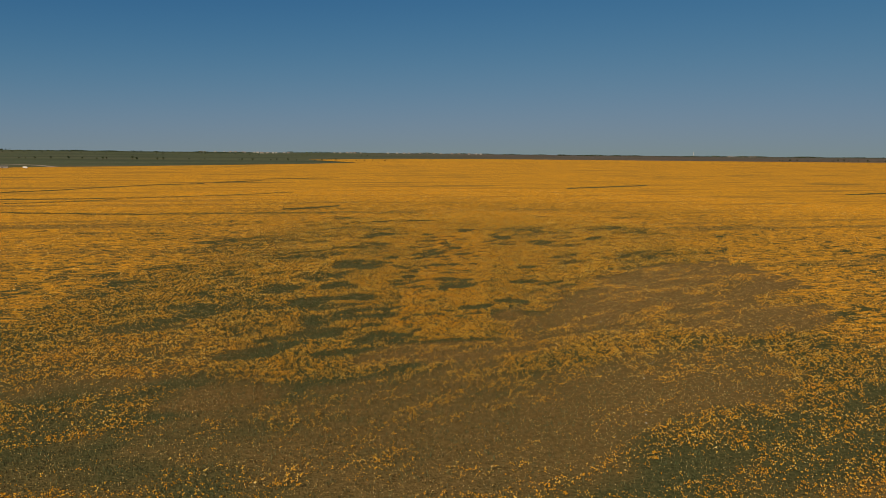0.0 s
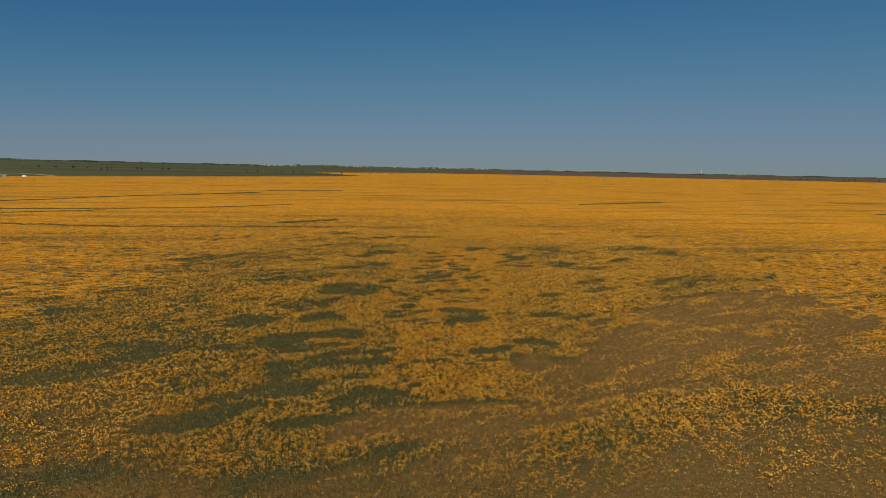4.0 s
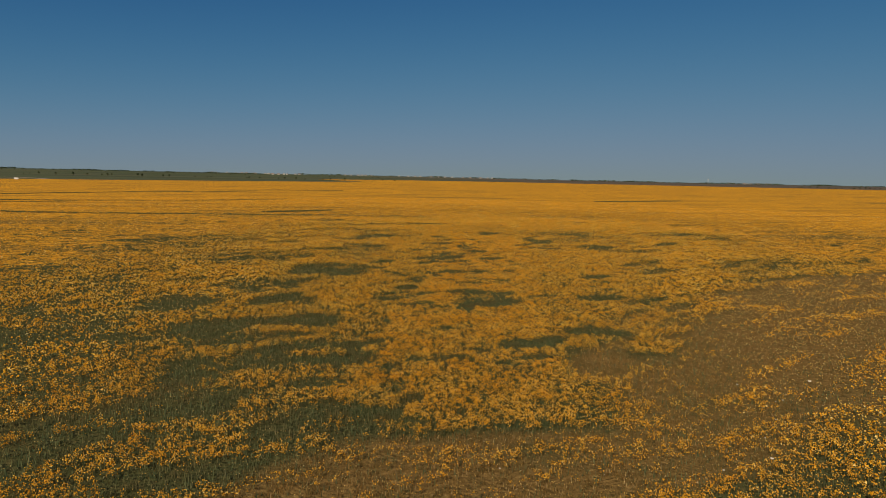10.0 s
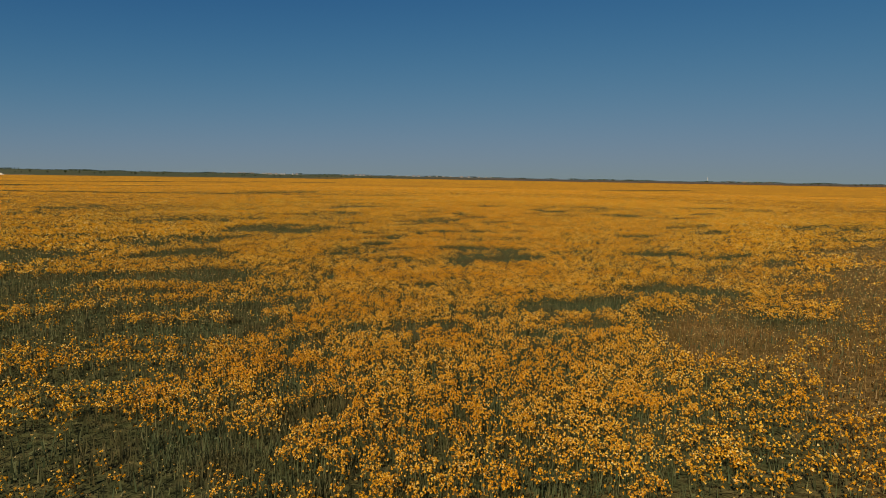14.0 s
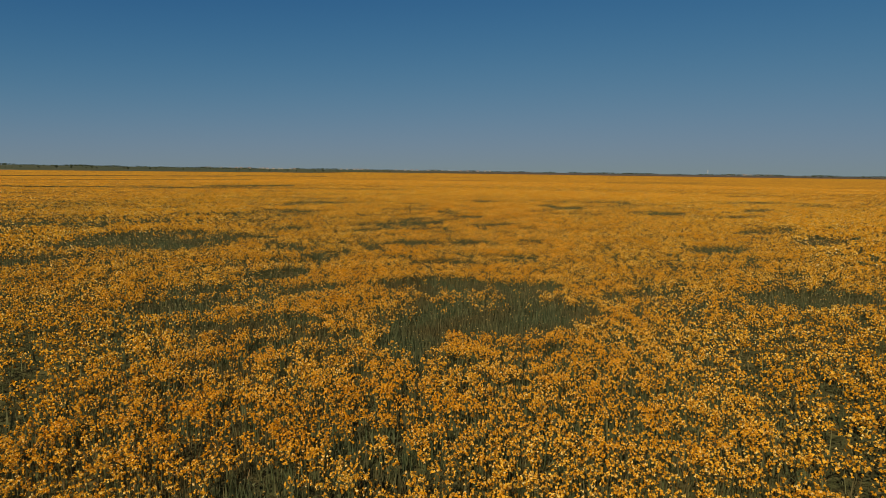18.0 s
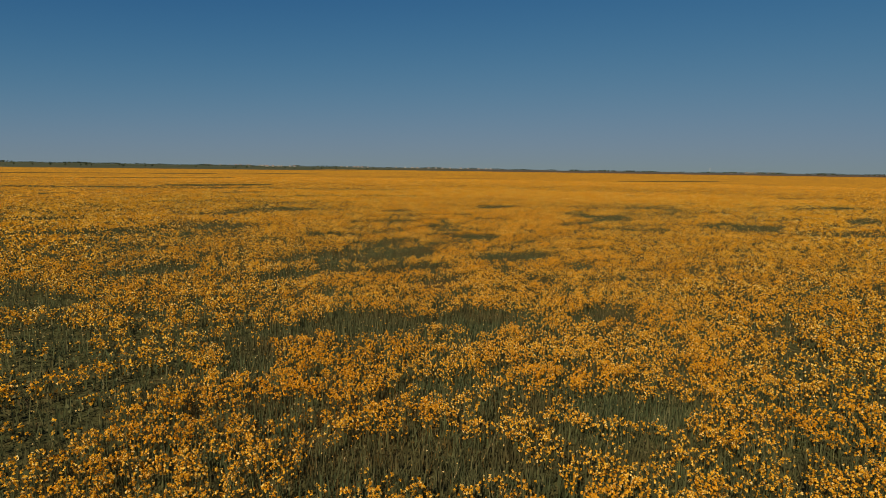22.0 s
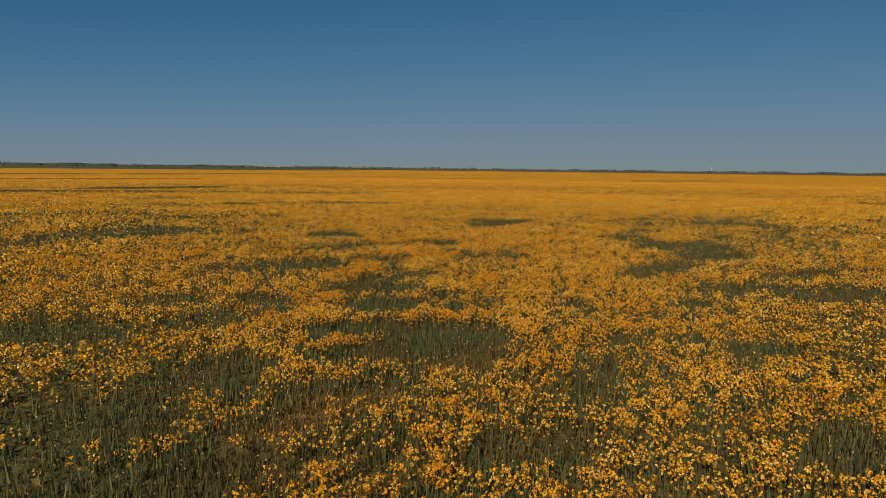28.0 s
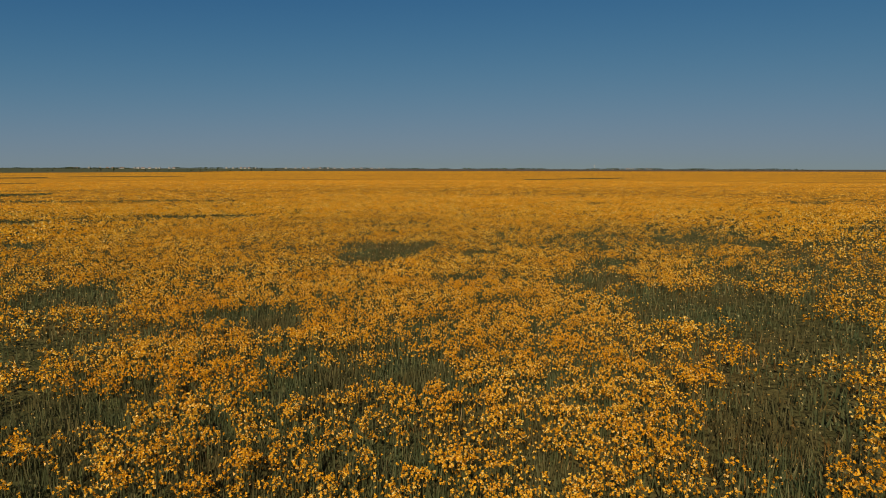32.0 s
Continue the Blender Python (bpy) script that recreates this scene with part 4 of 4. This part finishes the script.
def house(w, d, h, label, roof_mat):
    t = thing("house", Matrix(), label, "house", "houses of the far village")
    part("wall", *block(-w / 2, -d / 2, 0, w / 2, d / 2, h), WHITE_WALL, t)
    e, top = 0.4, h + 0.42 * d
    v = [(-w / 2 - e, -d / 2 - e, h), (w / 2 + e, -d / 2 - e, h), (w / 2 + e, d / 2 + e, h), (-w / 2 - e, d / 2 + e, h), (-w / 2 - e, 0, top), (w / 2 + e, 0, top)]
    roof = part("roof", v, [(0, 1, 5, 4), (2, 3, 4, 5), (1, 2, 5), (3, 0, 4), (3, 2, 1, 0)], roof_mat, t)
    part("chimney", *block(w * 0.2, -0.4, h + 0.1 * d, w * 0.2 + 0.7, 0.4, top + 0.7, 0.06), WHITE_WALL, roof)
    for k in (-1, 1):
        win = part("window", *block(k * w * 0.28 - 0.7, -d / 2 - 0.06, h * 0.36, k * w * 0.28 + 0.7, -d / 2 + 0.02, h * 0.78), GLASS, t)
        part("sill", *block(k * w * 0.28 - 0.85, -d / 2 - 0.2, h * 0.32, k * w * 0.28 + 0.85, -d / 2 - 0.002, h * 0.355), WHITE_WALL, win)
    part("door", *block(-0.5, -d / 2 - 0.07, 0, 0.5, -d / 2 + 0.02, 2.05), BARK, t)
    return t


houses = [house(13, 9, 4.2, "white far house with a brown pitched roof", ROOF), house(10, 8, 5.6, "white two-storey far house with grey roof", GREY_ROOF)]
spots = [(-1180 + 21 * k + r.uniform(-6, 6), 3700 + r.uniform(-90, 160)) for k in range(13)]
spots += [(-1500 + 30 * k + r.uniform(-10, 10), 4000 + r.uniform(-60, 60)) for k in range(9)]
spots += [(-700 + 30 * k + r.uniform(-10, 10), 4150 + r.uniform(-60, 60)) for k in range(6)]
spots += [(-370 + 52 * k + r.uniform(-16, 16), 4200 + r.uniform(-60, 40)) for k in range(13)]
spots += [(1700 + 29 * k + r.uniform(-10, 10), 4050 + r.uniform(-40, 40)) for k in range(10)]
for k, (s, d) in enumerate(spots):
    x, y = plan(s, d)
    m = pose(x, y, float(far_rise(np.array(x), np.array(y))) - 0.1, 0, 0, -12.9 + r.choice((-35, -15, 0, 10, 30, 75)))
    if k < 2:
        houses[k].matrix_basis = m
    else:
        copy_thing(houses[(k * 7 // 3) % 2], m)

# water tower at the right of the skyline
x, y = plan(1560, 4000)
tower = thing("water_tower", pose(x, y, float(far_rise(np.array(x), np.array(y))) - 0.1), "pale far water tower on a thin shaft", "tower")
part("shaft", *tube([(0, 0, 0), (0, 0, 20)], (1.5, 1.2), 10), METAL, tower)
part("tank", *tube([(0, 0, 20), (0, 0, 22), (0, 0, 27), (0, 0, 29)], (1.2, 2.6, 2.6, 0.3), 12), WHITE_WALL, tower)

# at the left corner of the field: a low shed, a parked van and a dirt track
x, y = plan(-478, 690)
shed = thing("shed", pose(x, y, -0.08, 0, 0, 10), "low grey-roofed shed at the field's edge", "shed")
part("wall", *block(-5, -2, 0, 5, 2, 2.2), plain("grey_board", (0.30, 0.28, 0.25)), shed)
part("roof", [(-5.3, -2.3, 2.2), (5.3, -2.3, 2.2), (5.3, 2.3, 2.75), (-5.3, 2.3, 2.75), (-5.3, -2.3, 2.32), (5.3, -2.3, 2.32), (5.3, 2.3, 2.87), (-5.3, 2.3, 2.87)],
     [(3, 2, 1, 0), (4, 5, 6, 7), (0, 1, 5, 4), (1, 2, 6, 5), (2, 3, 7, 6), (3, 0, 4, 7)], GREY_ROOF, shed)
part("door", *block(-0.6, -2.06, 0, 0.6, -1.98, 1.95), BARK, shed)
x, y = plan(-458, 697)
van = thing("van", pose(x, y, -0.06, 0, 0, 20), "white van parked beside the field", "van")
part("body", *join(block(-2.3, -0.95, 0.35, 1.5, 0.95, 2.1, 0.15), block(1.45, -0.92, 0.35, 2.4, 0.92, 1.15, 0.2)), plain("white_paint", (0.78, 0.78, 0.76), 0.3, 0.05), van)
part("windscreen", [(1.42, -0.8, 1.95), (1.42, 0.8, 1.95), (1.95, 0.8, 1.16), (1.95, -0.8, 1.16), (1.40, -0.8, 1.2), (1.40, 0.8, 1.2)], [(0, 3, 2, 1), (4, 5, 2, 3), (0, 4, 3), (1, 2, 5)], GLASS, van)
RUBBER = plain("rubber", (0.03, 0.03, 0.03))
for wx in (-1.5, 1.6):
    for wy in (-0.97, 0.83):
        v, f = tube([(0, 0, 0), (0, 0, 0.14)], (0.36, 0.36), 14)
        part("wheel", [(wx + p[0], wy + p[2], 0.36 + p[1]) for p in v], f + [tuple(range(13, -1, -1))], RUBBER, van)
verts, faces = [], []
for k in range(15):
    for e in (-1.6, 1.6):
        s, d = -660 + 20 * k + e * 0.5, 860 + 40 * math.sin(k * 0.35) + e * 3.6 - 9 * k
        verts.append((*plan(s, d), 0.0))
    if k:
        faces.append((2 * k - 2, 2 * k, 2 * k + 1, 2 * k - 1))
me = bpy.data.meshes.new("track")
me.from_pydata(verts, [], faces)
me.materials.append(TRACK)
tagged(new("track", me), "pale dirt track across the green field", "track", kind="structure")


# ---------------------------------------------------------------- plants and stones near the flight
def rape_plant(seed, label):
    """One rapeseed plant: a branched stem, leaves, and a flower head on each branch."""
    r = random.Random(seed)
    g = np.random.default_rng(seed)
    t = thing("rapeseed_plant", Matrix(), label, "plant", "rapeseed plants near the flight")
    h = r.uniform(0.46, 0.60)
    shapes, tips = [tube([(0, 0, 0), (0.01, 0.01, h * 0.5), (0.0, 0.02, h)], (0.008, 0.006, 0.003), 5)], [(0, 0.02, h)]
    for k in range(r.randint(6, 8)):
        a, z = 2.4 * k + r.uniform(-0.4, 0.4), h * (0.35 + 0.06 * k)
        o = r.uniform(0.06, 0.14)
        tip = (o * math.cos(a), o * math.sin(a), h * r.uniform(0.78, 0.98))
        shapes.append(tube([(0, 0.01, z), (tip[0] * 0.6, tip[1] * 0.6, z + (tip[2] - z) * 0.45), tip], (0.005, 0.004, 0.002), 4))
        tips.append(tip)
    part("stem", *join(*shapes), STEM, t)
    for x, y, z in tips:
        p = np.array([(x, y, z)])
        soup_part("flower_head", shreds(*p.T, 20, 0.027, 0.011, 1.2, 0.4), PETAL, t)
    for k in range(5):
        a, z, n = 2.1 * k, h * (0.12 + 0.11 * k), r.uniform(0.07, 0.11)
        c, s = math.cos(a), math.sin(a)
        w = 0.02
        v = [(0, 0, z), (n * 0.5 * c - w * s, n * 0.5 * s + w * c, z + 0.04), (n * 0.5 * c + w * s, n * 0.5 * s - w * c, z + 0.04), (n * c, n * s, z - 0.01), (n * 0.5 * c, n * 0.5 * s, z + 0.025)]
        part("leaf", v, [(0, 4, 1), (0, 2, 4), (4, 3, 1), (4, 2, 3)], LEAF, t)
    return t


plants = [rape_plant(k, "rapeseed plant with yellow flower heads on branched stems") for k in range(5)]
spots = []
while len(spots) < 280:
    x, y = plan(r.uniform(-4.0, 6.0), r.uniform(86, 168))
    if float(cover_at(np.array([x]), np.array([y]))[0][0]) > 0.6:
        spots.append((x, y))
for k, (x, y) in enumerate(spots):
    if k < 5:
        plants[k].matrix_basis = pose(x, y, 0.02, 0, 0, 50 * k)
    else:
        p = plants[k % 5]
        q = 0.85 + 0.06 * (k % 6)
        p.scale = (q, q, q)
        copy_thing(p, pose(x, y, 0.02, r.uniform(-4, 4), r.uniform(-4, 4), 37 * k))
        p.scale = (1, 1, 1)


def stone(seed):
    r = random.Random(seed)
    bm = bmesh.new()
    bmesh.ops.create_icosphere(bm, subdivisions=2, radius=1.0)
    for v in bm.verts:
        v.co *= 0.75 + 0.35 * noise.noise(v.co * 1.3 + Vector((seed * 3.1, 0, 0)))
        v.co.z *= 0.6
    me = bpy.data.meshes.new("stone")
    bm.to_mesh(me)
    bm.free()
    me.materials.append(CHALK)
    return tagged(new("stone", me), "pale chalky stone lying on dry brown ground", "stone", "stones on the thin ground")


stones = [stone(k) for k in range(3)]
done = 0
while done < 70:
    x, y = plan(r.uniform(0, 54), r.uniform(45, 93))
    if float(cover_at(np.array([x]), np.array([y]))[1][0]) < 0.45:
        continue
    q = r.uniform(0.03, 0.065) if r.random() < 0.85 else r.uniform(0.08, 0.13)
    s = stones[done % 3]
    if done < 3:
        s.scale, s.matrix_basis = (q, q, q), pose(x, y, 0.05, 0, 0, 40 * done) @ Matrix.Scale(q, 4)
    else:
        s2 = s.copy()
        scene.collection.objects.link(s2)
        s2.matrix_basis = pose(x, y, 0.05, 0, 0, 40 * done) @ Matrix.Scale(q, 4)
    done += 1


# ---------------------------------------------------------------- strips that the drill missed, far off in the crop
def missed_strip(side0, depth0, side1, depth1, width):
    """A long ragged row of low green growth standing in the closed crop."""
    n = int(math.hypot(side1 - side0, depth1 - depth0) * max(width, 2.0) / 0.12)
    k = rng.uniform(0, 1, n)
    s = side0 + (side1 - side0) * k
    d = depth0 + (depth1 - depth0) * k + width * rng.uniform(-0.5, 0.5, n) + 2.5 * (lattice(k * 60, k * 0, 7.0, 91) - 0.5)
    x, y = plan(s, d)
    return [blades(x, y, 0.1, 0.34 + rng.uniform(0.0, 0.12, n), 0.12, 0.1), shreds(x, y, 0.35 + rng.uniform(0, 0.07, n), 1, 0.16, 0.17, 0.3, 1.0)]


LINES = [([(-148, 210), (-126, 208), (-95, 209), (-65, 216), (-37, 223), (-9, 224)], 3.2),
         ([(-59, 230), (-41, 249)], 6.0),
         ([(-185, 264), (-154, 272), (-133, 281), (-103, 301), (-78, 331)], 5.0),
         ([(-214, 305), (-199, 326), (-191, 354), (-178, 381), (-154, 407)], 9.0),
         ([(-152, 423), (-131, 453)], 13.0),
         ([(-135, 481), (-85, 515)], 9.0),
         ([(-170, 243), (-152, 256), (-139, 270)], 5.0),
         ([(224, 351), (259, 371)], 6.0),
         ([(75, 387), (139, 437)], 8.0)]
STRIPS = [(*a, *b, width) for points, width in LINES for a, b in zip(points, points[1:])]
triangles("missed_strips", [q for strip in STRIPS for q in missed_strip(*strip)], LEAF, "thin dark green lines the drill missed in the crop", "weeds")
